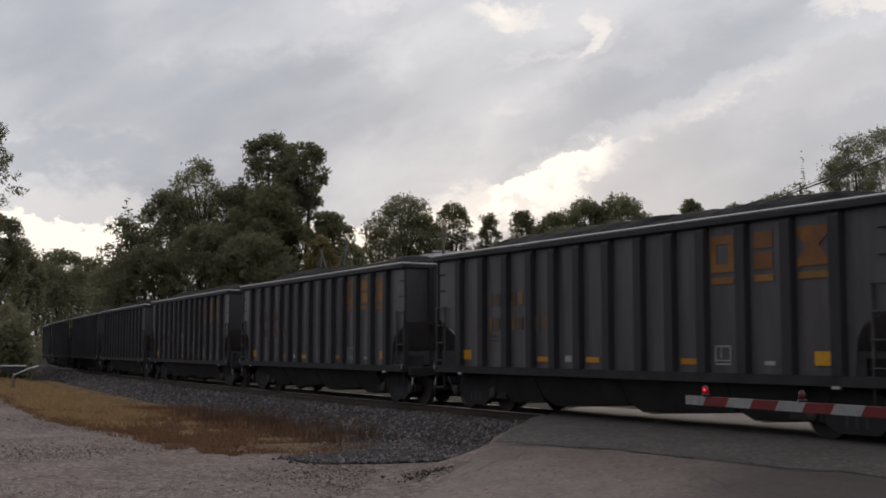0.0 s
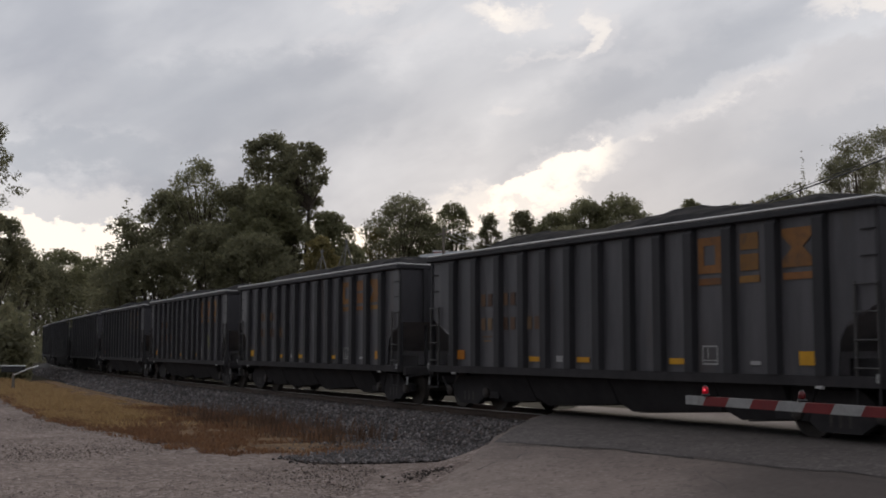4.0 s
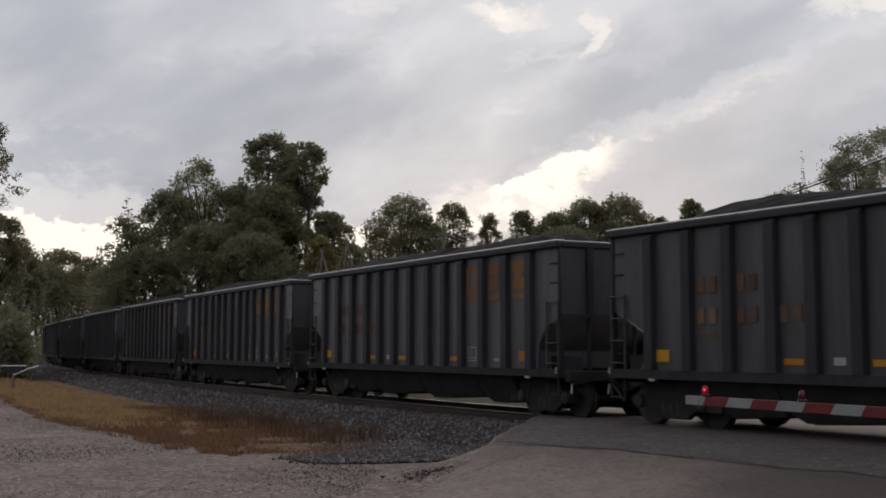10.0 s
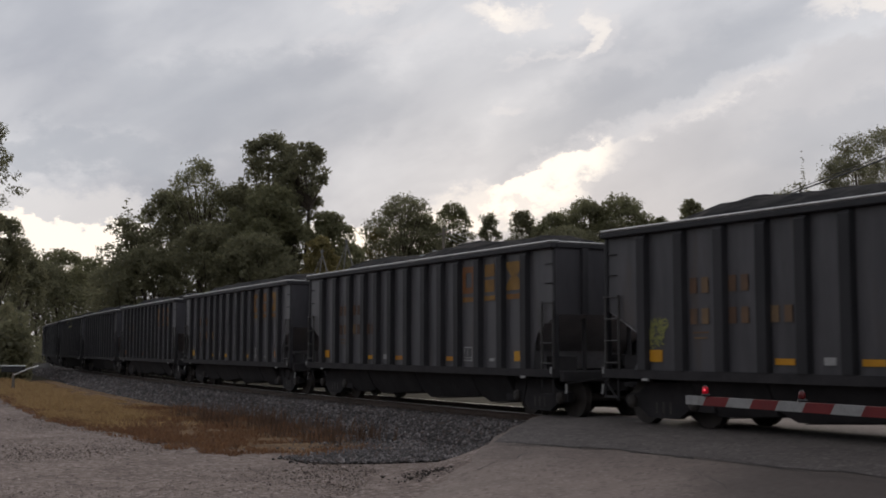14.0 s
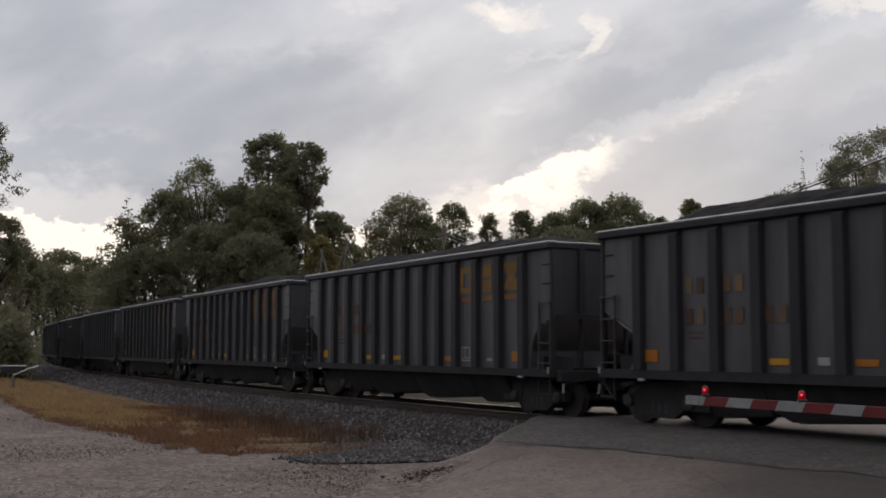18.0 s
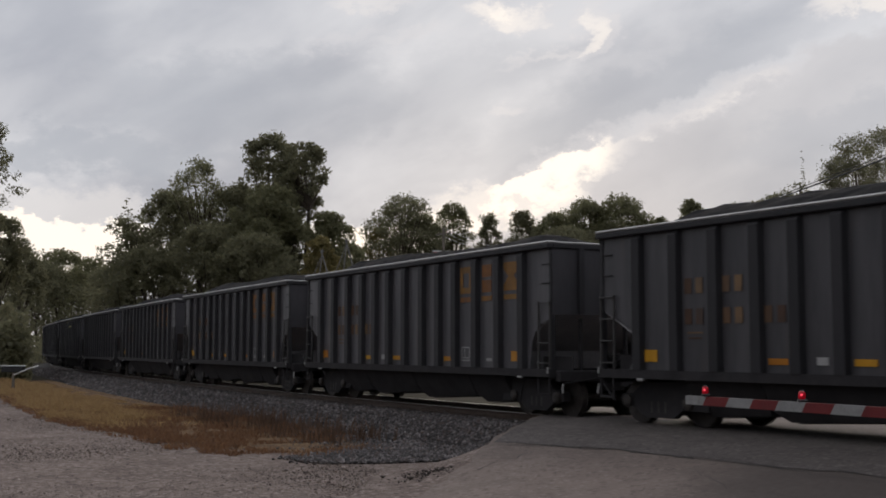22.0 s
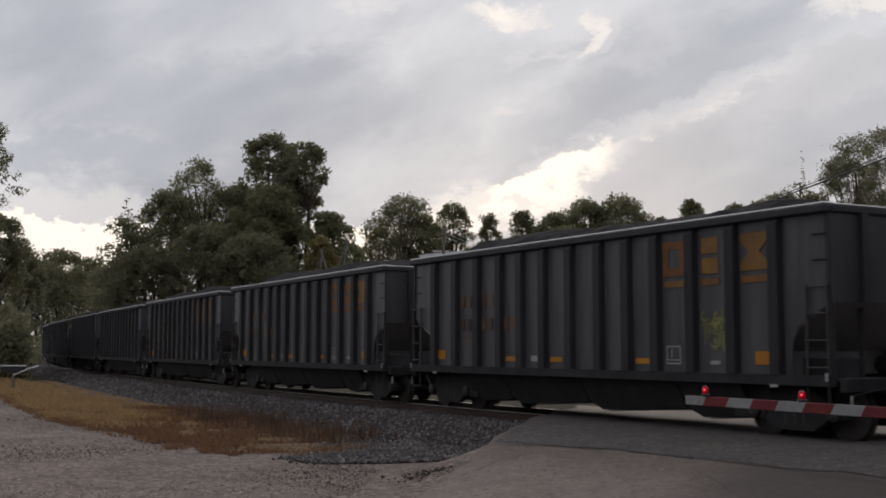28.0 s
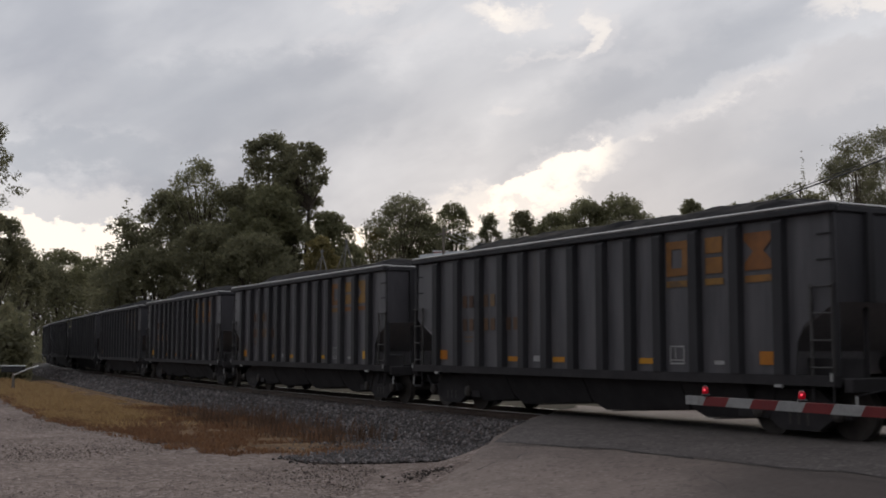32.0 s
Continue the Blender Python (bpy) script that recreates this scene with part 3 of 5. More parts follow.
def make_car(seed):
    car = empty("hopper_car", Matrix())
    tagged(car, "black ribbed steel coal hopper car heaped with coal, on the rails", "railway car", "coal train cars")
    for side in (-1, 1):
        y0, y1 = sorted((side * (SIDE_Y - 0.02), side * SIDE_Y))
        outline = [(-6.40, SILL_Z), (6.20, SILL_Z), (6.26, 1.66), (6.42, 1.92), (HALF, 2.28), (HALF, TOP_Z - 0.05), (-REAR, TOP_Z - 0.05), (-REAR, 2.30), (-6.50, 1.98), (-6.27, 1.84), (-6.18, 1.68), (-6.18, 1.40)]
        part("side_sheet", prism(outline, y0, y1), M_BLACK, car)
        a0, a1 = sorted((side * (SIDE_Y - 0.12), side * (POST_Y + 0.01)))
        chord = part("top_chord", box(-REAR - 0.02, HALF + 0.02, a0, a1, TOP_Z - 0.12, TOP_Z - 0.004, 0.02), M_POST, car)
        # thin added strip, coloured pale for the sky's light along the edge
        part("chord_cap", box(-REAR - 0.02, HALF + 0.02, a0, a1, TOP_Z, TOP_Z + 0.05, 0.035), M_CHORD, chord, "pale steel top edge, sky light put into its colour")
        part("side_sill", prism([(-REAR, SILL_Z + 0.03), (-REAR, SILL_Z - 0.14), (HALF, SILL_Z - 0.14), (HALF, SILL_Z + 0.03)], *sorted((side * (SIDE_Y - 0.08), side * (POST_Y - 0.02)))), M_UNDER, car)
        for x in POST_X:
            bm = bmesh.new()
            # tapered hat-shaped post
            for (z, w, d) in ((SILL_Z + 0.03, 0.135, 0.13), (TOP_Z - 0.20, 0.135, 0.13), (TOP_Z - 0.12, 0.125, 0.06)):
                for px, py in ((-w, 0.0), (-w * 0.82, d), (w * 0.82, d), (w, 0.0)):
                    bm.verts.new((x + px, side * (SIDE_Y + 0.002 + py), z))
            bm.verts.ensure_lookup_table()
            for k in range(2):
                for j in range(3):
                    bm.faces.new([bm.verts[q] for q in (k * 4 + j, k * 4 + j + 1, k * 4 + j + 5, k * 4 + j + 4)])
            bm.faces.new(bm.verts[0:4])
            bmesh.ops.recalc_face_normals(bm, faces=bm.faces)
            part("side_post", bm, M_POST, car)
        # markings on the side that faces the lot
        if side < 0:
            f = 1
            for x, z, w, h in ((5.63, 1.365, 0.45, 0.23), (-5.74, 1.365, 0.42, 0.23)):
                plate_on("reflector", f * x, z, w, h, M_YELLOW, car, side, "yellow reflective sheet")
            for x in (-2.44, -0.62, 2.35):
                plate_on("reflector", f * x, 1.285, 0.44, 0.11, M_YELLOW, car, side, "yellow reflective strip")
            plate_on("stencil", f * -1.48, 1.30, 0.24, 0.13, M_WHITE, car, side, "small white stencil")
            plate_on("stencil", f * 4.40, 1.275, 0.24, 0.07, M_WHITE, car, side, "small white stencil")
            for bx, bz, bw, bh in ((3.45, 1.565, 0.40, 0.025), (3.45, 1.245, 0.40, 0.03), (3.26, 1.405, 0.025, 0.28), (3.64, 1.405, 0.025, 0.28), (3.45, 1.31, 0.34, 0.02), (3.40, 1.44, 0.02, 0.20)):
                plate_on("stencil_line", f * bx - 0.19, bz, bw, bh, M_WHITE, car, side, "thin white stencil line", 0.006)
            # three plain emblem shapes with bars beneath
            for kind, x in (("ring", 3.29), ("block", 4.30), ("bow", 5.42)):
                bm = bmesh.new()
                yy = side * (SIDE_Y + 0.012)
                w, z0, z1 = {"ring": 0.30, "block": 0.29, "bow": 0.34}[kind], 2.89, 3.55
                cx = f * x
                bars = ()
                if kind == "ring":
                    bars = ((-w, -w + 0.15, z0, z1), (w - 0.15, w, z0, z1), (-w + 0.15, w - 0.15, z1 - 0.15, z1), (-w + 0.15, w - 0.15, z0, z0 + 0.15))
                elif kind == "block":
                    bars = ((-w + 0.07, w - 0.07, z0, z0 + 0.29), (-w + 0.07, w - 0.07, z0 + 0.37, z1))
                if bars:
                    for q in bars:
                        xa, xb = sorted((f * (x + q[0]), f * (x + q[1])))
                        add_box(bm, xa, xb, min(yy, yy + side * 0.006), max(yy, yy + side * 0.006), q[2], q[3])
                else:
                    zm = (z0 + z1) / 2
                    add_prism(bm, [(cx - w, z0), (cx + w, z0), (cx + w, z0 + 0.13), (cx + 0.12, zm), (cx + w, z1 - 0.13), (cx + w, z1), (cx - w, z1), (cx - w, z1 - 0.13), (cx - 0.12, zm), (cx - w, z0 + 0.13)], *sorted((yy, yy + side * 0.006)))
                part("emblem", bm, M_LETTER, car, "faded yellow painted emblem shape")
                plate_on("emblem_bar", cx, 2.74, 2 * w - (0.10 if kind == "block" else 0.02), 0.12, M_LETTER, car, side, "faded yellow painted bar")
            for x in (-4.49, -3.49, -2.49):
                for z, n in ((2.67, 2 if x < -3 else 0), (2.10, 2)):
                    for d in range(n):
                        plate_on("number_bar", f * (x - 0.15 + 0.30 * d), z, 0.18, 0.29, M_NUMBER, car, side, "faded painted number bar")
            for z, w in ((1.80, 0.42), (1.70, 0.34)):
                plate_on("number_bar", -4.47, z, w, 0.035, M_NUMBER, car, side, "faint painted stencil line", 0.005)
        # ladders at the corners
        for end in (-1, 1):
            tip, inner = (HALF, 6.62) if end > 0 else (REAR, 6.79)
            for lx in (inner, tip - 0.05):
                part("ladder_rail", box(*sorted((end * (lx - 0.02), end * (lx + 0.02))), *sorted((side * 1.50, side * 1.535)), 0.95, 2.58), M_LADDER, car)
            for z in (1.22, 1.66, 2.10, 2.54):
                part("ladder_rung", tube((end * (inner - 0.02), side * 1.55, z), (end * (tip - 0.03), side * 1.55, z), 0.016, n=6), M_LADDER, car)
            part("corner_post", box(*sorted((end * (tip - 0.09), end * (tip - 0.005))), *sorted((side * 1.40, side * 1.50)), 0.90, TOP_Z - 0.1), M_POST, car)
            for z in (2.98, 3.40):
                bm = tube((end * (tip - 0.37), side * 1.50, z), (end * (tip - 0.07), side * 1.50, z), 0.014, n=6)
                for gx in (tip - 0.37, tip - 0.07):
                    add_tube(bm, (end * gx, side * 1.46, z), (end * gx, side * 1.50, z), 0.014, n=6)
                part("grab_iron", bm, M_UNDER, car)
            part("sill_step", box(*sorted((end * inner, end * (tip - 0.04))), *sorted((side * 1.50, side * 1.56)), 0.52, 0.56), M_UNDER, car)
            for lx in (inner + 0.01, tip - 0.05):
                part("step_hanger", box(*sorted((end * (lx - 0.015), end * (lx + 0.015))), *sorted((side * 1.515, side * 1.545)), 0.53, 0.95), M_UNDER, car)
            part("jacking_pad", box(*sorted((end * 5.84, end * 6.0)), *sorted((side * 1.55, side * 1.60)), 0.88, 0.93), M_WHITE, car, "small white painted pad")
    for end in (-1, 1):
        tip = HALF if end > 0 else REAR
        part("end_sheet", box(*sorted((end * (tip - 0.02), end * tip)), -1.46, 1.46, 2.28, TOP_Z - 0.05), M_END, car)
        part("end_chord", box(*sorted((end * (tip - 0.12), end * (tip + 0.05))), -1.46, 1.46, TOP_Z - 0.12, TOP_Z - 0.01, 0.02), M_POST, car)
        part("end_cap", box(*sorted((end * (tip - 0.10), end * (tip + 0.05))), -1.36, 1.36, TOP_Z - 0.006, TOP_Z + 0.035, 0.025), M_CHORD, car, "pale steel end edge, sky light put into its colour")
        for y in (-0.75, 0.75):
            part("end_post", box(*sorted((end * (tip + 0.004), end * (tip + 0.10))), y - 0.07, y + 0.07, 2.28, TOP_Z - 0.11), M_POST, car)
        bm = bmesh.new()
        add_prism(bm, [(end * (tip - 0.01), 2.28), (end * (tip - 0.03), 2.30), (end * 5.66, 1.50), (end * 5.52, 1.08), (end * 5.55, 1.07), (end * 5.69, 1.48)], -1.44, 1.44)
        part("slope_sheet", bm, M_SLOPE, car, "sloping end sheet in a grey paled to lift its shade")
        part("hopper_end", prism([(end * 4.5, 1.0), (end * 5.50, 1.0), (end * 5.24, 0.32), (end * 4.5, 0.32)], -1.15, 1.15), M_UNDER, car)
        part("end_platform", box(*sorted((end * 6.0, end * 7.30)), -1.40, 1.40, 0.98, 1.04), M_UNDER, car)
        for y in (-1.02, 1.0):
            part("platform_plate", box(*sorted((end * 6.05, end * 7.22)), y, y + 0.02, 1.044, 1.37), M_UNDER, car)
        part("end_sill", box(*sorted((end * 7.20, end * 7.36)), -1.45, 1.45, 0.82, 1.06, 0.02), M_UNDER, car)
        for y in (-0.62, 0.62):
            part("slope_brace", tube((end * 6.95, y, 1.04), (end * 6.95, y, 2.26), 0.05, n=6), M_UNDER, car)
        coupler = part("coupler", box(*sorted((end * 7.3, end * 7.85)), -0.08, 0.08, 0.80, 0.98, 0.02), M_UNDER, car)
        part("knuckle", prism([(end * 7.80, 0.72), (end * 8.09, 0.72), (end * 8.09, 1.02), (end * 7.80, 1.02)], -0.16, 0.16), M_UNDER, coupler)
        part("air_hose", tube((end * 7.40, -0.35, 0.80), (end * 7.95, -0.42, 0.42), 0.025, n=6), M_UNDER, coupler)
        make_truck(car, end * 5.92)
        for side in (-1, 1):
            part("corner_mark", box(*sorted((end * (tip - 0.06), end * (tip - 0.02))), *sorted((side * 1.585, side * 1.60)), 1.0, 1.14), M_WHITE, car, "small pale corner mark")
            part("uncoupling_lever", tube((end * 7.42, side * 0.25, 0.93), (end * 7.42, side * 1.42, 0.78), 0.014, n=6), M_UNDER, car)
            part("lever_grip", tube((end * 7.42, side * 1.42, 0.78), (end * 7.44, side * 1.44, 0.58), 0.02, n=6), M_WHITE, car, "pale lever grip")
    # brake wheel on the leading end
    part("brake_wheel", lathe([(0.28, -0.02), (0.30, 0.0), (0.28, 0.02)], 16), M_CHORD, car).matrix_basis = pose(-REAR - 0.16, 0.9, 2.6, 0, 0, 90)
    part("brake_post", tube((-REAR - 0.02, 0.9, 2.6), (-REAR - 0.16, 0.9, 2.6), 0.03, n=6), M_UNDER, car)
    # centre sill and discharge bays
    part("centre_sill", box(-7.3, 7.3, -0.3, 0.3, 0.62, 1.0), M_UNDER, car)
    for x0, x1 in ((-4.85, -2.98), (-2.95, 0.08), (0.11, 3.18), (3.21, 4.90)):
        bay = bmesh.new()
        side_line = [(x0, 0.94), (x0, 0.42), (x0 + 0.34, 0.235), (x1 - 0.03, 0.235 + 0.047 * (x1 - x0)), (x1, 0.94)]
        rings = []
        for sgn in (-1, 1):
            rings.append([bay.verts.new((x, sgn * (1.40 - 0.38 * (0.94 - z) / 0.7), z)) for x, z in side_line])
            bay.faces.new(rings[-1])
        for i in range(5):
            bay.faces.new((rings[0][i], rings[1][i], rings[1][(i + 1) % 5], rings[0][(i + 1) % 5]))
        bmesh.ops.triangulate(bay, faces=[f for f in bay.faces if len(f.verts) > 4])
        bmesh.ops.recalc_face_normals(bay, faces=bay.faces)
        bay_ob = part("discharge_bay", bay, M_UNDER, car)
        za, zb = 0.231, 0.231 + 0.047 * (x1 - x0 - 0.1)
        part("bay_door", prism([(x0 + 0.40, za - 0.022), (x1 - 0.12, zb - 0.022), (x1 - 0.12, zb), (x0 + 0.40, za)], -0.92, 0.92), M_UNDER, bay_ob)
    part("brake_beam", tube((-4.4, -0.9, 0.5), (4.4, -0.9, 0.5), 0.03, n=6), M_UNDER, car)
    part("brake_cylinder", lathe([(0.16, -0.3), (0.16, 0.3)], 12), M_UNDER, car).matrix_basis = pose(6.5, 0.7, 1.25, 0, 0, 90)
    verts, faces = coal_mesh(seed)
    load = raw("coal_load", verts, faces, M_COAL, car, "heaped black coal")
    for poly in load.data.polygons:
        poly.use_smooth = False
    return car


PITCH, PERIOD, GAIN, CENTRE = 16.1, 1.33748, 0.00233, 61.32
CARS = {}


SLACK = {-7: -0.02, -6: 0.02, -5: 0.01, -4: 0.03, -3: 0.055, -2: 0.04, -1: 0.045, 0: 0.06, 1: 0.06, 2: 0.05, 3: 0.07, 4: 0.065, 5: 0.055, 6: 0.05,
         7: 0.03, 8: -0.02, 9: -0.04, 10: -0.065, 11: -0.10, 12: -0.03, 13: 0.045, 14: 0.12, 15: 0.085, 16: 0.05}


def car_s(k, t):
    """How far back from the crossing the middle of car k stands at t seconds."""
    u = t - 16
    return k * PITCH - PITCH / PERIOD * u - 0.5 * GAIN * u * u - CENTRE + SLACK.get(k, 0.0)


def car_pose(k, t):
    s = car_s(k, t)
    a, b = track_at(s - 5.92), track_at(s + 5.92)
    mid, d = (a + b) / 2, a - b
    return pose(mid.x, mid.y, mid.z, 0, 0, math.degrees(math.atan2(d.y, d.x)))


def make_train():
    bases = [make_car(i) for i in range(4)]
    for k in range(-10, 25):
        m = car_pose(k, 0.0)
        if k + 10 < 4:
            CARS[k] = bases[k + 10]
            CARS[k].matrix_basis = m
        else:
            CARS[k] = copy_thing(bases[(k * 7) % 4], m)


make_train()


def make_tag(car, x, z, wide, high, mat, seed, words):
    """Unreadable sprayed writing as a tangle of plain bent strokes on the side sheet."""
    rng = np.random.default_rng(seed)
    bm = bmesh.new()

    def stroke(line, width, lift):
        left, right = [], []
        for i, p in enumerate(line):
            t = line[min(i + 1, len(line) - 1)] - line[max(i - 1, 0)]
            n = np.array((-t[1], t[0])) / (np.hypot(*t) + 1e-9) * width
            left.append(bm.verts.new((p[0] + n[0], -SIDE_Y - lift, p[1] + n[1])))
            right.append(bm.verts.new((p[0] - n[0], -SIDE_Y - lift, p[1] - n[1])))
        for i in range(len(line) - 1):
            bm.faces.new((left[i], right[i], right[i + 1], left[i + 1]))

    for i in range(26):
        c = np.array((x + wide * rng.uniform(-0.36, 0.36), z + high * rng.uniform(-0.36, 0.36)))
        ra, rb = wide * rng.uniform(0.06, 0.17), high * rng.uniform(0.08, 0.20)
        a0, turn = rng.uniform(0, math.tau), rng.uniform(1.6, 5.6) * rng.choice((-1, 1))
        arc = [c + np.array((ra * math.cos(a0 + turn * q / 9), rb * math.sin(a0 + turn * q / 9))) for q in range(10)]
        if i % 3 == 0:
            arc = [c + np.array((wide * 0.22 * (q / 4 - 0.5) * rng.uniform(0.4, 1.4), high * 0.16 * (-1) ** q)) for q in range(5)]
        stroke(arc, rng.uniform(0.008, 0.016), 0.012 + 0.0003 * i)
    part("sprayed_writing", bm, mat, car, words)


make_tag(CARS[-5], -0.52, 1.84, 0.86, 0.92, M_GRAF, 1, "pale sprayed strokes")
make_tag(CARS[-5], 1.48, 1.86, 0.86, 0.98, M_GRAF, 2, "pale sprayed strokes")
make_tag(CARS[14], 4.42, 1.86, 0.80, 0.74, M_GRAFG, 3, "yellow-green sprayed strokes")
make_tag(CARS[3], -5.66, 1.80, 0.60, 0.62, M_GRAFG, 6, "dull green sprayed strokes")
make_tag(CARS[-2], 4.40, 1.80, 0.78, 0.68, M_GRAFG, 4, "dull green sprayed strokes")


# ---- scattered pieces made in bulk ----
def stones(name, places, sizes, mat, seed, label=""):
    """Angular stones, each a lopsided octahedron."""
    rng = np.random.default_rng(seed)
    n = len(places)
    base = np.array([(1, 0, 0), (-1, 0, 0), (0, 1, 0), (0, -1, 0), (0, 0, 1), (0, 0, -1)], float)
    v = base[None] * rng.uniform(0.55, 1.25, (n, 6, 1)) + rng.uniform(-0.35, 0.35, (n, 6, 3))
    ang = rng.uniform(0, math.tau, n)
    c, s = np.cos(ang), np.sin(ang)
    x, y = v[..., 0] * c[:, None] - v[..., 1] * s[:, None], v[..., 0] * s[:, None] + v[..., 1] * c[:, None]
    v = np.stack([x, y, v[..., 2] * 0.75], -1) * sizes[:, None, None] + places[:, None, :]
    tri = np.array([(0, 2, 4), (2, 1, 4), (1, 3, 4), (3, 0, 4), (2, 0, 5), (1, 2, 5), (3, 1, 5), (0, 3, 5)])
    f = (tri[None] + (np.arange(n) * 6)[:, None, None]).reshape(-1, 3)
    return bulk(name, v.reshape(-1, 3), f, mat, label)


def bulk(name, verts, faces, mat, label=""):
    """A mesh straight from arrays; every face has the same number of corners."""
    me = bpy.data.meshes.new(name)
    k = faces.shape[1]
    me.vertices.add(len(verts))
    me.vertices.foreach_set("co", np.ascontiguousarray(verts, dtype=np.float32).ravel())
    me.loops.add(faces.size)
    me.loops.foreach_set("vertex_index", np.ascontiguousarray(faces, dtype=np.int32).ravel())
    me.polygons.add(len(faces))
    me.polygons.foreach_set("loop_start", np.arange(0, faces.size, k, dtype=np.int32))
    me.update(calc_edges=True)
    me.materials.append(mat)
    ob = new(name, me)
    if label:
        ob["label"] = label
    return ob


def leaf_quads(points, size, rng, flat=0.0):
    """Pointed leaf clumps turned every way, round the given points."""
    n = len(points)
    d1 = rng.normal(size=(n, 3))
    d1[:, 2] *= 1 - flat
    d1 /= np.linalg.norm(d1, axis=1)[:, None]
    d2 = np.cross(d1, rng.normal(size=(n, 3)))
    d2 /= np.linalg.norm(d2, axis=1)[:, None] + 1e-9
    s = size * rng.uniform(0.6, 1.3, (n, 1))
    v = np.stack([points - d1 * s, points + d2 * s * 0.45 - d1 * s * 0.1, points + d1 * s, points - d2 * s * 0.45 + d1 * s * 0.15], 1)
    return v.reshape(-1, 3), np.arange(n * 4).reshape(-1, 4)


def stone_material(name, low, high, warm):
    m = bpy.data.materials.new(name)
    m.use_nodes = True
    nt = m.node_tree
    shader = nt.nodes["Principled BSDF"]
    rnd = nt.nodes.new("ShaderNodeNewGeometry").outputs["Random Per Island"]
    col = mixc(nt, calc(nt, "POWER", rnd, 3.0), (*low, 1), (*high, 1))
    col = mixc(nt, smooth(nt, calc(nt, "FRACT", calc(nt, "MULTIPLY", rnd, 17.3)), 0.75, 0.95), col, (*warm, 1))
    link(nt, col, shader.inputs["Base Color"])
    shader.inputs["Roughness"].default_value = 0.85
    return m


M_STONE = stone_material("ballast_stone", (0.030, 0.026, 0.026), (0.21, 0.188, 0.186), (0.074, 0.054, 0.047))
M_PEBBLE = stone_material("lot_pebble", (0.075, 0.056, 0.047), (0.36, 0.30, 0.27), (0.16, 0.115, 0.09))


def foot_y(x):
    """The edge of the spread stone at the foot of the bank."""
    corner = max(0.0, (x + 20.9) / 1.55)
    return 10.25 + 0.12 * noise.noise((x * 1.6, 3.0, 4)) + 2.5 * corner ** 3 + 1.9 * max(0.0, -x - 21.7)


def make_foot():
    verts, n, m = [], 40, 10
    for i in range(n + 1):
        x = -22.9 + 3.75 * i / n
        low = foot_y(x)
        for j in range(m + 1):
            u = j / m
            verts.append((x, low + (13.5 - low) * u, LOT_Z + (-0.05 if j == 0 or i == n else 0.012 + 0.11 * u * u)))
    faces = [(i * (m + 1) + j, (i + 1) * (m + 1) + j, (i + 1) * (m + 1) + j + 1, i * (m + 1) + j + 1) for i in range(n) for j in range(m)]
    return tagged(raw("ballast_foot", verts, faces, M_BALLAST), "grey crushed stone spread at the foot of the bank", "ballast", kind="structure")


make_foot()


def make_ballast():
    rng = np.random.default_rng(5)
    pts, sizes = [], []
    for s0, s1, count, size in ((15.5, 26, 17000, 0.034), (26, 42, 17000, 0.038), (42, 70, 11000, 0.05), (70, 115, 6000, 0.075)):
        s = rng.uniform(s0, s1, count)
        side = rng.uniform(0.95, 4.5, count)
        x, y, th = np.interp(s, S_TAB, PX), np.interp(s, S_TAB, PY), np.interp(s, S_TAB, TURN)
        z = np.where(side < 2.0, -0.19 - 0.03 * (side - 0.9) / 1.1, -0.22 - 0.64 * (side - 2.0) / 2.2)
        z = np.maximum(z, -0.80) + GRADE * s + rng.uniform(-0.01, 0.02, count)
        pts.append(np.stack([x - side * np.sin(th), y - side * np.cos(th), z], 1))
        sizes.append(rng.gamma(6, size * 0.82 / 6, count) + 0.010)
    # the foot of the bank, spread towards the lot
    n = 9000
    x = rng.uniform(-22.9, -19.2, n)
    u = np.where(rng.uniform(0, 1, n) < 0.08, -np.abs(rng.normal(0, 0.08, n)), rng.uniform(0, 1.0, n))
    low = np.array([foot_y(a) for a in x])
    pts.append(np.stack([x, low + (13.4 - low) * u, LOT_Z + 0.02 + 0.10 * np.clip(u, 0, 1) ** 2 + rng.uniform(-0.01, 0.02, n)], 1))
    sizes.append(rng.gamma(6, 0.027 / 6, n) + 0.010)
    # spilled stone at the foot of the bank, thinning out over the lot and the verge
    n = 7500
    u, v = rng.uniform(0, 1, n), np.abs(rng.normal(0, 0.5, n))
    x = -28.0 + 10.2 * u
    y = 13.4 - v * (0.8 + 0.9 * np.sin(np.clip(u * 1.05, 0, 1) * math.pi))
    pts.append(np.stack([x, y, np.full(n, -0.715) + rng.uniform(0, 0.03, n) + 0.06 * np.maximum(0, 1 - 2 * v)], 1))
    sizes.append(rng.gamma(6, 0.024 / 6, n) + 0.008)
    return tagged(stones("ballast_stones", np.concatenate(pts), np.concatenate(sizes), M_STONE, 6), "loose grey crushed stone on the railway bank", "ballast", kind="stuff")


make_ballast()


def make_pebbles():
    rng = np.random.default_rng(9)
    n = 64000
    x = -13.5 - 46 * rng.uniform(0, 1, n) ** 1.8
    y = rng.uniform(1.5, 10.6, n)
    pts = np.stack([x, y, np.full(n, LOT_Z - 0.002)], 1)
    return tagged(stones("lot_pebbles", pts, rng.gamma(2, 0.0046, n) + 0.004, M_PEBBLE, 10), "scattered pebbles on the gravel lot", "gravel", kind="stuff")


make_pebbles()


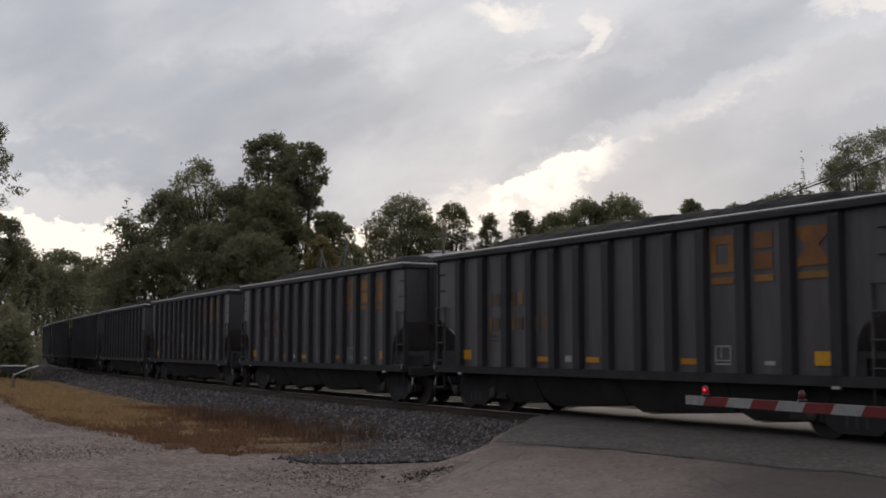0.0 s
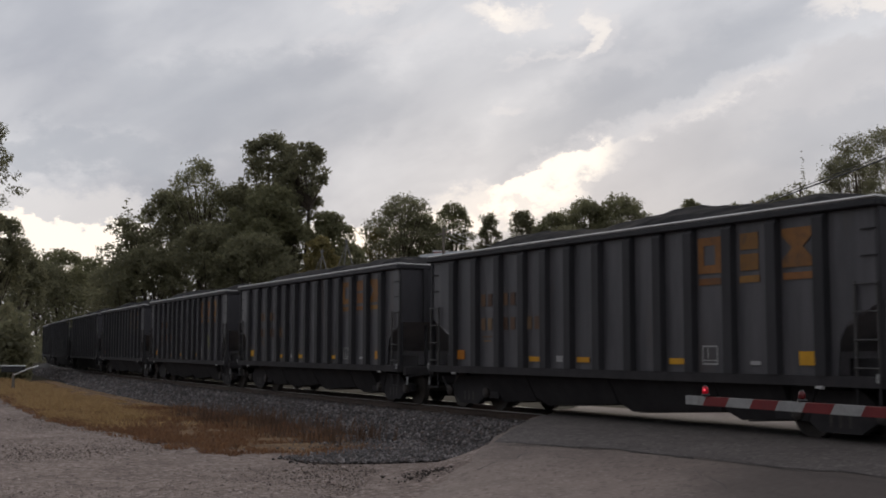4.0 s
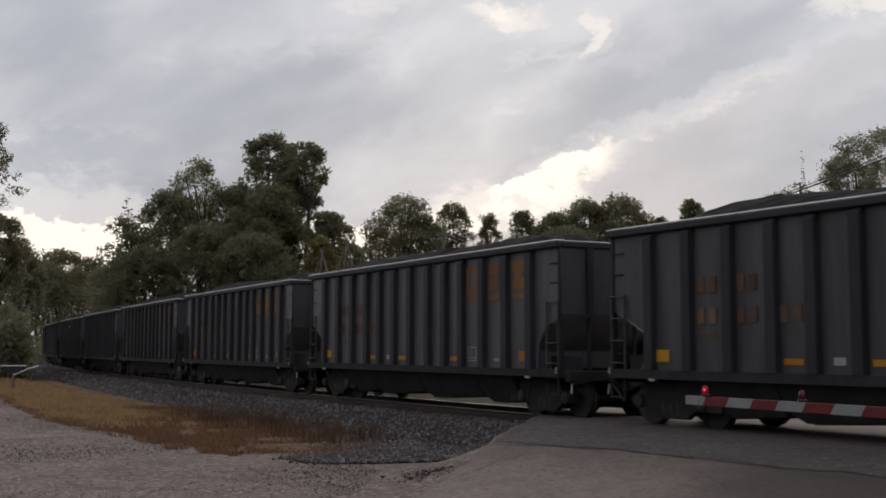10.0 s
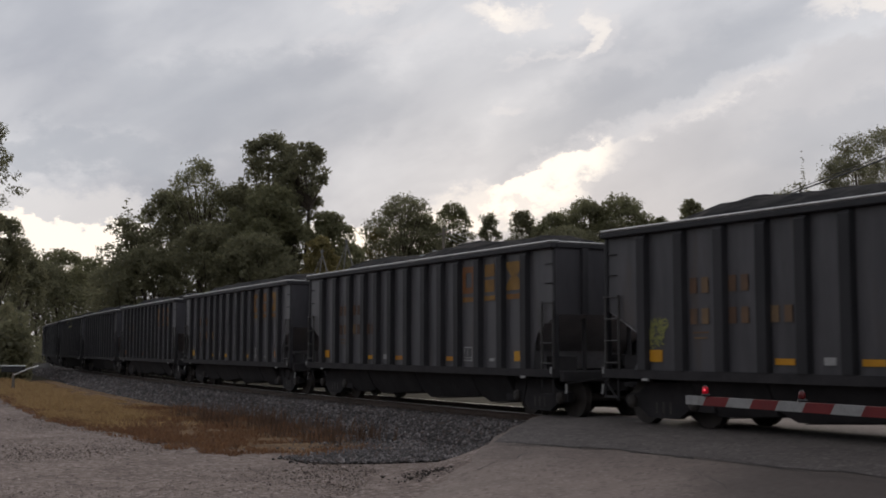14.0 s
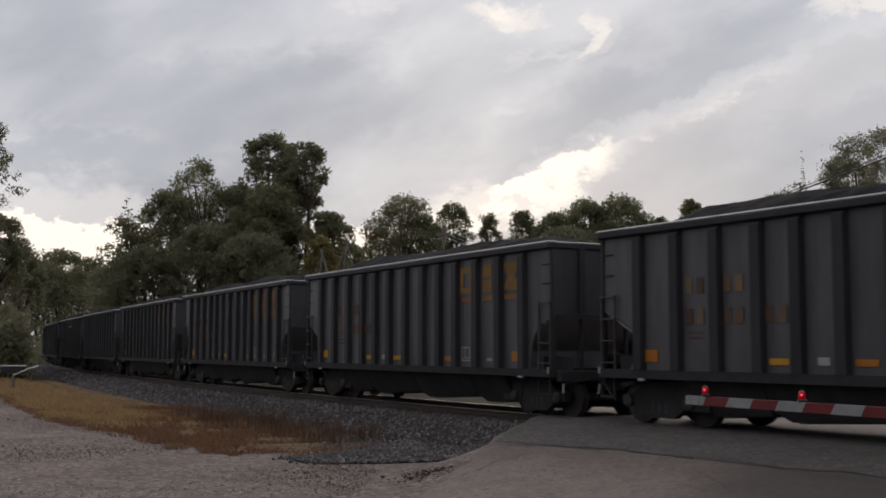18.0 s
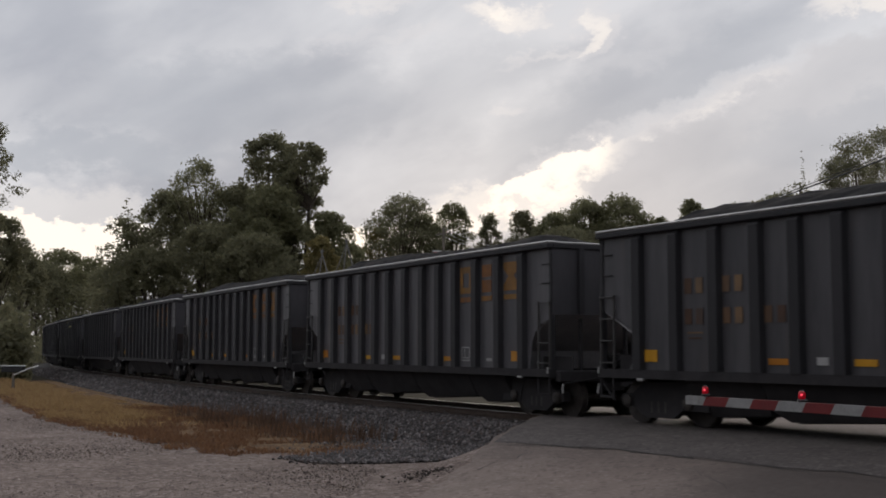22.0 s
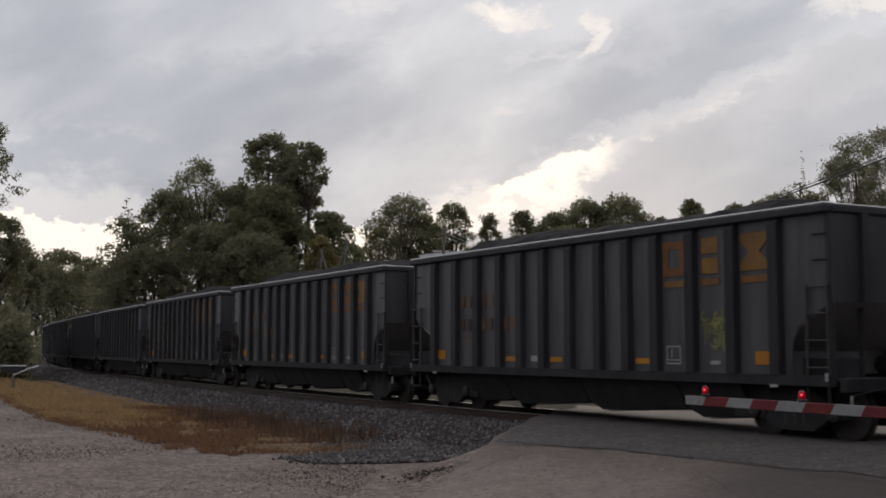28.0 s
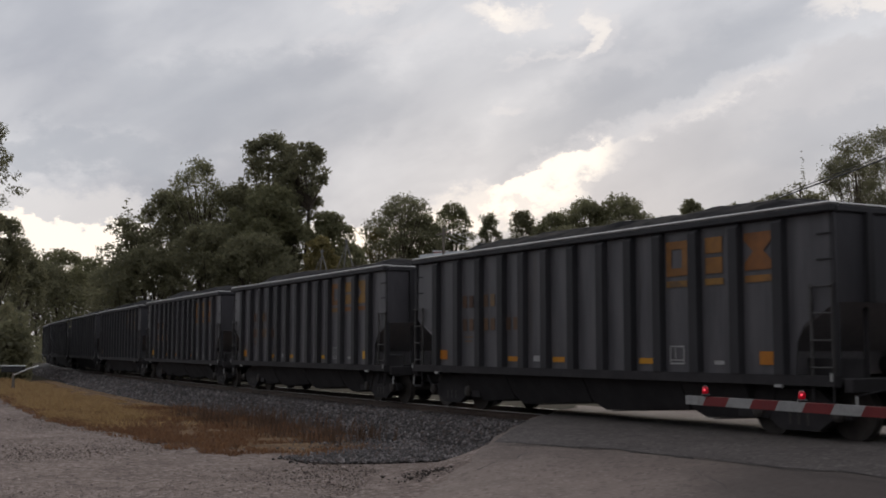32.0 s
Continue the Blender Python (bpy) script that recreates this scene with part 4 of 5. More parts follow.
def make_clods():
    rng = np.random.default_rng(31)
    n = 300
    u, v = rng.beta(1.6, 1.2, n), rng.normal(0, 0.16, n)
    x, y = -16.25 - 0.72 * u + 0.757 * v - 0.9 * (1 - u) * rng.uniform(0, 1, n), 9.75 + 1.10 * u + 0.654 * v - 0.2 * (1 - u)
    z = np.array([max(road_z(a, b), LOT_Z - 0.01) for a, b in zip(x, y)])
    return tagged(stones("earth_clods", np.stack([x, y, z + 0.005], 1), rng.gamma(1.8, 0.0060, n) + 0.003, M_CLOD, 32), "dark earth clods and leaf litter at the road's edge", "debris", kind="stuff")


M_CLOD = stone_material("dark_earth", (0.022, 0.016, 0.014), (0.060, 0.044, 0.036), (0.050, 0.032, 0.022))
make_clods()


def blades(name, bases, heights, width, mat, seed, lean=0.35, label=""):
    rng = np.random.default_rng(seed)
    n = len(bases)
    ang = rng.uniform(0, math.tau, n)
    side = np.stack([np.cos(ang), np.sin(ang), np.zeros(n)], 1) * width
    tip = np.stack([rng.normal(0, lean, n), rng.normal(0, lean, n), np.ones(n)], 1) * heights[:, None]
    v = np.stack([bases - side, bases + side, bases + tip * 0.55 + side * 0.7, bases + tip + rng.normal(0, 0.02, (n, 3))], 1)
    return bulk(name, v.reshape(-1, 3), np.arange(n * 4).reshape(-1, 4), mat, label)


def lot_edge(x):
    return 9.3 + max(0.0, (-x - 37)) * 0.125 + 0.25 * max(0.0, min(1.0, (x + 26.0) / 4.0))


def make_grass():
    rng = np.random.default_rng(12)
    base, high, weed, whigh = [], [], [], []
    while len(base) < 60000:
        x = -24.0 - 52 * rng.uniform() ** 1.25
        lo, s = lot_edge(x) - 0.1 - 0.9 * max(0.0, noise.noise((x * 1.7, 1.0, 9.0))), -x * 1.01
        hi = track_at(s, 5.0).y
        u = rng.uniform()
        y = lo + (hi - lo) * u
        tall = 0.07 + 0.20 * max(0.0, math.sin(min(1.0, u * 1.3) * math.pi)) ** 0.7
        if x > -31 and u > 0.25:
            continue
        if x > -38 and rng.uniform() < (x + 40) / 9:
            continue
        patchy = noise.noise((x * 0.5, y * 0.5, 2.0)) + 0.5 * noise.noise((x * 2.3, y * 2.3, 6.0))
        if patchy < -0.10 or rng.uniform() > 0.55 + 1.2 * patchy:
            continue
        base.append((x, y, LOT_Z + 0.01))
        high.append(tall * rng.uniform(0.6, 1.3) * (0.85 + 0.8 * patchy))
    tagged(blades("dry_grass", np.array(base), np.array(high), 0.010, M_GRASS, 13, 0.85), "dry golden grass between the lot and the ballast", "grass", kind="stuff")
    while len(weed) < 13000:
        x = -21.4 - 20 * rng.uniform()
        lo = lot_edge(x) - 0.1
        hi = track_at(-x * 1.01, 3.9).y
        u = rng.uniform()
        y = lo + (hi - lo) * u
        if x > -24.5 and (u > 0.72 or y < foot_y(x) - 1.2 or rng.uniform() < (x + 24.5) / 4.5):
            continue
        if noise.noise((x * 0.8, y * 0.8, 8.0)) < -0.15:
            continue
        weed.append((x, y, LOT_Z + 0.01))
        whigh.append((0.07 + 0.06 * rng.uniform()) if u < 0.45 else 0.08 + 0.15 * rng.uniform() ** 2)
    while len(weed) < 22000:
        x = -22.6 - 50 * rng.uniform() ** 1.2
        y = lot_edge(x) - 0.5 - 0.5 * noise.noise((x * 0.9, 5.0, 2.0)) + 1.3 * rng.uniform() ** 1.2
        if noise.noise((x * 1.1, y * 1.6, 4.0)) < -0.12:
            continue
        weed.append((x, y, LOT_Z + 0.01))
        whigh.append(0.04 + 0.09 * rng.uniform())
    tagged(blades("brown_weeds", np.array(weed), np.array(whigh), 0.011, M_WEED, 14, 0.6), "brown dead weeds at the foot of the ballast", "weeds", kind="stuff")
    stalk, shigh = [], []
    while len(stalk) < 900:
        x = -23.0 - 13 * rng.uniform()
        hi = track_at(-x * 1.01, 3.7).y
        y = hi - 2.2 * rng.uniform()
        if noise.noise((x * 1.3, y * 1.3, 3.0)) < 0.02:
            continue
        stalk.append((x, y, LOT_Z - 0.05))
        shigh.append(0.30 + 0.42 * rng.uniform())
    tagged(blades("weed_stalks", np.array(stalk), np.array(shigh), 0.012, M_STALK, 15, 0.22), "tall bare weed stalks beside the ballast", "weeds", kind="stuff")


make_grass()


# ---- woods ----
def spot(across, depth):
    """A place on the ground: depth metres out along the view, across as a share of that."""
    p = VIEW_F * depth + VIEW_R * (across * depth)
    return p.x, p.y


def make_tree(across, depth, height, width, seed, kind="round", mat=None, leaves=7000, leaf=0.20, label=""):
    rng = np.random.default_rng(seed)
    x, y = spot(across, depth)
    z0 = ground_z(x, y) - 0.1
    tall = height - z0
    tree = empty("tree", pose(x, y, z0))
    bm = bmesh.new()
    trunk_r = 0.018 * tall + 0.03
    bend = rng.normal(0, 0.02 * tall, (6, 2))
    bend[0] = 0
    knots = [Vector((bend[i][0], bend[i][1], tall * 0.86 * i / 5)) for i in range(6)]
    for i in range(5):
        add_tube(bm, knots[i], knots[i + 1], trunk_r * (1 - 0.17 * i), trunk_r * (1 - 0.17 * (i + 1)), 7)
    lobes, w = [], width / 2
    if kind == "layered":
        n = 26
        for i in range(n):
            h = 0.12 + 0.76 * i / n
            r = w * (1.05 - h) * rng.uniform(0.55, 1.1)
            a = rng.uniform(0, math.tau)
            lobes.append((r * math.cos(a), r * math.sin(a), tall * h, 0.36 * w, 0.13 * w))
        lobes += [(0, 0, tall * h, w * (1.05 - h) * 0.5, tall * 0.07) for h in np.linspace(0.1, 0.93, 18)]
    else:
        n = {"round": 74, "high": 60}.get(kind, 90)
        low = (0.12 if width < 0.4 * height else 0.22) if kind == "round" else 0.74 if kind == "high" else 0.3
        for i in range(n):
            h = low + (0.97 - low) * rng.uniform() ** 0.85
            u = (h - low) / (1 - low)
            r = (w - 0.2 * w) * math.sqrt(max(0.05, 1 - ((u - 0.42) / 0.66) ** 2)) * rng.uniform(0.25, 1.0) ** 0.5
            a = rng.uniform(0, math.tau)
            size = w * rng.uniform(0.20, 0.38) * (0.40 if kind == "sparse" else 0.74)
            lobes.append((r * math.cos(a), r * math.sin(a), tall * h - size * 0.5, size, size * 0.8))
        if kind == "round":
            # a full rounded top
            for i in range(64 if width > 5 else 100):
                d = tall * 0.30 * (0.06 + 0.94 * rng.uniform())
                r = w * min(1.0, (d / (0.26 * tall)) ** (0.55 if width > 5 else 0.8)) * rng.uniform(0.1, 1.0) ** 0.5
                a, size = rng.uniform(0, math.tau), w * rng.uniform(0.07, 0.21) * (1.0 if width > 5 else 1.25)
                lobes.append((r * math.cos(a), r * math.sin(a), tall - d - size * 0.4, size, size * 0.85))
            lobes += [(0, 0, tall * h, w * 0.42, tall * 0.1) for h in (0.3, 0.45, 0.6, 0.74)]
            lobes.append((rng.normal(0, 0.1) * w, rng.normal(0, 0.1) * w, tall - w * 0.28, w * 0.34, w * 0.28))
    for cx, cy, cz, r, rz in lobes[: 26 if kind != "sparse" else 60]:
        at = 4 if kind == "high" else min(4, max(1, int(cz / tall * 5) - 1))
        add_tube(bm, knots[at], (cx, cy, cz), trunk_r * (0.34 if kind != "sparse" else 0.12), trunk_r * (0.08 if kind != "sparse" else 0.04), 5)
        if kind == "sparse":
            for _ in range(3):
                tip = Vector((cx, cy, cz)) + Vector(rng.normal(0, 1, 3)) * r * 0.8
                add_tube(bm, (cx, cy, cz), tip, trunk_r * 0.09, trunk_r * 0.03, 4)
    part("trunk", bm, M_BARK, tree)
    weights = np.array([q[3] ** 2 * (q[4] / q[3]) ** 0.5 for q in lobes])
    if kind == "round":
        weights *= np.array([1.8 if q[2] > 0.66 * tall else 1.0 for q in lobes])
    if kind == "round":
        leaves, leaf = int(leaves * 1.25), leaf * 0.86
    pick = rng.choice(len(lobes), leaves, p=weights / weights.sum())
    q = np.array(lobes)[pick]
    d = rng.normal(size=(leaves, 3))
    d /= np.linalg.norm(d, axis=1)[:, None]
    if kind == "sparse":
        d *= rng.uniform(1.0, 2.4, (leaves, 1))
    d *= (rng.uniform(0.25, 1.0, (leaves, 1)) ** 0.45) * (1 + 0.15 * rng.normal(size=(leaves, 1)))
    pts = q[:, :3] + d * np.stack([q[:, 3], q[:, 3], q[:, 4]], 1)
    pts[:, 2] = np.clip(pts[:, 2], 0.3, tall)
    v, f = leaf_quads(pts, leaf, rng, 0.5 if kind == "layered" else 0.0)
    crown = bulk("crown", v, f, mat or M_LEAF)
    crown.parent = tree
    tagged(tree, label or "leafy broad tree standing dark before the evening sky", "tree", "trees behind the railway")
    return tree


def make_woods():
    rows = (
        # across, depth, height, width, kind, material, leaves, leaf size
        (-0.272, 92, 13.6, 8.4, "layered", M_LEAFD, 9750, 0.176),
        (-0.236, 96, 14.6, 6.5, "round", M_LEAFD, 9750, 0.176),
        (-0.212, 94, 17.0, 6.4, "round", M_LEAF, 5200, 0.15),
        (-0.178, 96, 15.0, 7.5, "round", M_LEAFD, 12000, 0.176),
        (-0.150, 95, 19.3, 6.4, "round", M_LEAFD, 11250, 0.168),
        (-0.121, 93, 18.4, 5.0, "high", M_LEAFD, 7000, 0.15),
        (-0.128, 94, 15.0, 5.2, "round", M_LEAFD, 9000, 0.168),
        (-0.152, 90, 14.2, 7.0, "round", M_LEAF, 12000, 0.176),
        (-0.098, 92, 12.3, 5.4, "round", M_LEAF, 9750, 0.168),
        (-0.105, 84, 9.6, 3.6, "round", M_LEAFY, 5700, 0.16),
        (-0.200, 88, 11.0, 8.0, "round", M_LEAFD, 10500, 0.176),
        (-0.255, 90, 9.5, 7.5, "round", M_LEAFD, 9000, 0.176),
        (-0.160, 86, 10.0, 8.0, "round", M_LEAFD, 10500, 0.176),
        (-0.082, 100, 10.6, 5.2, "round", M_LEAF, 5928, 0.16),
        (-0.035, 118, 17.2, 8.8, "round", M_LEAFD, 12000, 0.16),
        (-0.018, 120, 15.4, 7.0, "round", M_LEAF, 8500, 0.16),
        (-0.055, 119, 14.2, 4.9, "round", M_LEAFY, 3800, 0.15),
        (0.008, 122, 16.9, 5.6, "round", M_LEAF, 8500, 0.15),
        (0.041, 120, 15.5, 3.8, "round", M_LEAFD, 6500, 0.15),
        (0.069, 121, 15.9, 4.7, "round", M_LEAFD, 8000, 0.15),
        (0.098, 118, 15.4, 7.0, "round", M_LEAF, 13000, 0.17),
        (0.122, 120, 17.0, 7.6, "round", M_LEAF, 13500, 0.17),
        (0.153, 119, 17.4, 8.0, "round", M_LEAF, 14500, 0.17),
        (0.110, 112, 13.2, 9.1, "round", M_LEAFD, 23512, 0.176),
        (0.186, 120, 15.0, 3.6, "round", M_LEAF, 9000, 0.16),
        (0.214, 112, 15.9, 4.2, "round", M_LEAF, 9500, 0.16),
        (0.254, 110, 15.2, 4.2, "round", M_LEAF, 11500, 0.16),
        (0.272, 108, 15.2, 4.4, "round", M_LEAFY, 11500, 0.16),
        (0.293, 106, 15.9, 5.7, "round", M_LEAF, 9690, 0.16),
        (0.320, 104, 15.4, 5.5, "round", M_LEAF, 9690, 0.16),
        (0.311, 62, 12.0, 3.4, "layered", M_LEAFD, 4200, 0.085),
        (0.359, 50, 10.8, 4.0, "sparse", M_LEAFD, 26000, 0.052),
        (0.392, 52, 11.9, 4.4, "sparse", M_LEAFD, 26000, 0.052),
        (0.345, 58, 8.8, 4.5, "round", M_LEAFD, 5000, 0.14),
        (0.41, 60, 9.6, 5.0, "round", M_LEAFD, 5000, 0.16),
        (-0.404, 84, 18.6, 6.6, "round", M_LEAFD, 7800, 0.152),
        (-0.385, 90, 12.0, 6.0, "round", M_LEAFD, 9750, 0.168),
        (-0.362, 108, 11.0, 5.4, "round", M_LEAFD, 8250, 0.176),
        (-0.330, 205, 19.0, 12.0, "round", M_LEAF, 5500, 0.36),
        (-0.304, 225, 19.2, 11.0, "round", M_LEAF, 4600, 0.36),
        (-0.350, 200, 16.5, 14.0, "round", M_LEAFD, 6000, 0.36),
        (-0.285, 125, 10.5, 6.0, "round", M_LEAFD, 7500, 0.184),
        (-0.318, 215, 15.0, 14.0, "round", M_LEAFD, 6500, 0.36),
    )
    for i, (across, depth, height, width, kind, mat, leaves, leaf) in enumerate(rows):
        words = {"round": "leafy broad tree standing dark before the evening sky", "high": "tall tree with a broad crown on a bare stem", "sparse": "thin-crowned tree with sky showing through its leaves", "layered": "dark conifer with drooping layered boughs"}[kind]
        if mat is M_LEAFY:
            words = "leafy tree turning yellow among the green woods"
        make_tree(across, depth, height, width, 100 + i, kind, mat, leaves, leaf, words)
    # the dark undergrowth that closes the woods below
    rng = np.random.default_rng(77)
    pts, back = [], []
    for i in range(95):
        across, depth = rng.uniform(-0.44, 0.45), rng.uniform(100, 140)
        if across < -0.08:
            depth = rng.uniform(88, 135)
        if across < -0.27:
            depth = rng.uniform(150, 230)
        x, y = spot(across, depth)
        r, h = rng.uniform(3.0, 5.5), rng.uniform(3.0, 6.5)
        d = rng.normal(size=(1300, 3))
        d /= np.linalg.norm(d, axis=1)[:, None]
        d *= rng.uniform(0.5, 1.0, (1300, 1)) ** 0.5
        d[:, 2] = np.abs(d[:, 2])
        pts.append(np.array((x, y, ground_z(x, y))) + d * np.array((r, r, h)))
    for i in range(75):
        x, y = spot(rng.uniform(-0.47, -0.345), rng.uniform(76, 96))
        d = rng.normal(size=(1700, 3))
        d /= np.linalg.norm(d, axis=1)[:, None]
        d[:, 2] = np.abs(d[:, 2])
        pts.append(np.array((x, y, ground_z(x, y))) + d * rng.uniform(0.6, 1.0, (1700, 1)) * np.array((3.0, 3.0, rng.uniform(2.5, 6.0))))
    # the wooded rise far behind the crossing
    rise = []
    for i in range(60):
        across, depth = rng.uniform(-0.10, 0.40), rng.uniform(126, 142)
        x, y = spot(across, depth)
        r, h = rng.uniform(3.0, 4.5), rng.uniform(11.0, 13.5)
        d = rng.normal(size=(1100, 3))
        d /= np.linalg.norm(d, axis=1)[:, None]
        d *= rng.uniform(0.5, 1.0, (1100, 1)) ** 0.5
        d[:, 2] = np.abs(d[:, 2])
        rise.append(np.array((x, y, ground_z(x, y))) + d * np.array((r, r, h)))
    v, f = leaf_quads(np.concatenate(rise), 0.26, rng)
    tagged(bulk("distant_woods", v, f, M_LEAFD), "distant wooded rise behind the crossing", "woods", kind="stuff")
    # unseen woods added behind the lot and beyond the road, to shut out the low sky
    for i in range(135):
        x, y = rng.uniform(-75, 95), rng.uniform(-34, -19)
        if i >= 85:
            x, y = rng.uniform(48, 80), rng.uniform(-20, 75)
            if 6 < y < 27:
                y += 30
        r, h = rng.uniform(4.0, 6.0), rng.uniform(6, 10)
        d = rng.normal(size=(700, 3))
        d /= np.linalg.norm(d, axis=1)[:, None]
        d *= rng.uniform(0.3, 1.0, (700, 1)) ** 0.4
        d[:, 2] = np.abs(d[:, 2])
        back.append(np.array((x, y, -0.8)) + d * np.array((r, r, h)))
    # more unseen clumps, added to shade the right side of the road
    for i in range(26):
        q = ROAD_O + ROAD_D * rng.uniform(24, 52) + ROAD_N * rng.uniform(17, 27)
        if q.y > 8.5:
            continue
        d = rng.normal(size=(700, 3))
        d /= np.linalg.norm(d, axis=1)[:, None]
        d *= rng.uniform(0.3, 1.0, (700, 1)) ** 0.4
        d[:, 2] = np.abs(d[:, 2])
        back.append(np.array((q.x, q.y, -0.8)) + d * np.array((4.5, 4.5, rng.uniform(6, 9))))
    v, f = leaf_quads(np.concatenate(back), 0.75, rng)
    tagged(bulk("unseen_woods", v, f, M_LEAFD), "unseen dense woods added to shut out the low sky", "woods", kind="stuff")
    pts = np.concatenate(pts)
    line = np.stack([PX[::16], PY[::16]], 1)
    clear = np.concatenate([np.min(np.linalg.norm(c[:, None, :2] - line[None], axis=2), axis=1) > 5.5 for c in np.array_split(pts, 40)])
    v, f = leaf_quads(pts[clear], 0.24, rng)
    tagged(bulk("undergrowth", v, f, M_LEAFD), "dark tangled undergrowth below the trees", "bushes", kind="stuff")


make_woods()


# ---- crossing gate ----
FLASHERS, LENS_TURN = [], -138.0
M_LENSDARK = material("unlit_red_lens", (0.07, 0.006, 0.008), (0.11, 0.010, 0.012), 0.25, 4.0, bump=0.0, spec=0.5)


def make_gate():
    tip, ahead = Vector((-10.74, 10.38, 0.85)), Vector((0.9933, -0.1156, 0.0)).normalized()
    gate = empty("crossing_gate", Matrix.Translation(tip) @ pose(0, 0, 0, 0, 0, math.degrees(math.atan2(ahead.y, ahead.x))))
    tagged(gate, "lowered crossing gate arm with red and white stripes and red lamps", "crossing gate")
    cuts, x = [0.0], 0.37
    while x < 8.6:
        cuts.append(x)
        x += 0.425
    for i, (a, b) in enumerate(zip(cuts, cuts[1:] + [9.0])):
        slant0, slant1 = (0.0 if i == 0 else 0.035), (0.0 if b >= 9.0 else 0.035)
        outline = [(a - slant0, -0.052), (b - slant1, -0.052), (b + slant1, 0.056), (a + slant0, 0.056)]
        part("arm_stripe", prism(outline, -0.022, 0.022), M_GATEW if i % 2 == 0 else M_GATER, gate, "white striped section" if i % 2 == 0 else "red striped section")
    part("arm_spine", box(0.0, 9.0, 0.024, 0.05, -0.04, 0.04), M_STEEL, gate)
    for lx in (0.36, 2.02, 5.2):
        lamp = part("lamp_housing", box(lx - 0.045, lx + 0.045, -0.04, 0.05, 0.060, 0.088, 0.01), M_DARKBOX, gate)
        # a barrel lens, lit over the half that faces the road; turning that half away imitates flashing
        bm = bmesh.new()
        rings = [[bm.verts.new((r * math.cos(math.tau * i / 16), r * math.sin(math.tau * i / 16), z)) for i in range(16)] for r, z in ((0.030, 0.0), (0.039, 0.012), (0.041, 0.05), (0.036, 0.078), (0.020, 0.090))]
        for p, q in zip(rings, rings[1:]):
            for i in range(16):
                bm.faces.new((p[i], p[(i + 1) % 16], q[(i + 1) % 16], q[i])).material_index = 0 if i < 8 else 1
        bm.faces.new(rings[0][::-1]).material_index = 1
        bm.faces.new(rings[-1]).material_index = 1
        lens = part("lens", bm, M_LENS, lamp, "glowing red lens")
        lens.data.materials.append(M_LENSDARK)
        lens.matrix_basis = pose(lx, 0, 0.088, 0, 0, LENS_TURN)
        core = tube((0, 0.035, 0.048), (0, 0.046, 0.048), 0.015, 0.011, 12)
        part("lamp_core", core, M_CORE, lens, "bright core of the lit lamp")
        part("lamp_rim", lathe([(0.020, -0.006), (0.026, 0.0), (0.020, 0.006)], 12), M_DARKBOX, lamp).matrix_basis = pose(lx, 0, 0.183, 90)
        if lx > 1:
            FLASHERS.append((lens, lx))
    part("mast", tube((9.4, 0.25, -1.55), (9.4, 0.25, 2.6), 0.06, n=12), M_STEEL, gate)
    part("gate_mechanism", box(9.0, 9.35, -0.16, 0.30, -0.30, 0.30, 0.02), M_STEEL, gate)
    part("mast_base", box(9.2, 9.6, 0.05, 0.45, -1.6, -1.40, 0.02), M_STEEL, gate)
    return gate


make_gate()


# ---- utility line, house, fence poles and roadside box ----
def cable(thing, a, b, sag, r, name="cable"):
    bm = bmesh.new()
    a, b = Vector(a), Vector(b)
    pts = [a.lerp(b, i / 16) - Vector((0, 0, sag * 4 * (i / 16) * (1 - i / 16))) for i in range(17)]
    for p, q in zip(pts, pts[1:]):
        add_tube(bm, p, q, r, n=5)
    return part(name, bm, M_WIRE, thing)


def make_pole(across, depth, height):
    x, y = spot(across, depth)
    z = ground_z(x, y)
    pole = empty("utility_pole", pose(x, y, z))
    part("shaft", tube((0, 0, 0), (0, 0, height - z), 0.15, 0.10, 10), M_WOOD, pole)
    part("cross_arm", box(-1.1, 1.1, -0.06, 0.06, height - z - 0.6, height - z - 0.48), M_WOOD, pole)
    return tagged(pole, "weathered wooden utility pole with a cross-arm", "utility pole", "utility poles"), Vector((x, y, height - 0.5))


def make_line():
    p1, a = make_pole(0.62, 25.5, 8.38)
    p2, b = make_pole(0.11, 98, 8.8)
    line = empty("power_line", Matrix())
    tagged(line, "two dark overhead cables slung between utility poles", "power line")
    cable(line, a + Vector((0, 0, 0.1)), b, 0.35, 0.034)
    cable(line, a + Vector((-0.2, 0.1, 0.26)), b + Vector((0, 0, 0.1)), 0.4, 0.018)
    p3, c = make_pole(0.0005, 96, 11.4)
    drop = empty("service_wires", Matrix())
    tagged(drop, "thin pale service wires running down to the house roof", "power line")
    for h, e in ((0.2, 0.030), (-0.25, 0.027), (0.45, 0.042)):
        x, y = spot(e, 97)
        cable(drop, c + Vector((0, 0, h)), (x, y, 9.9), 0.1, 0.016).data.materials[0] = M_PALE


make_line()


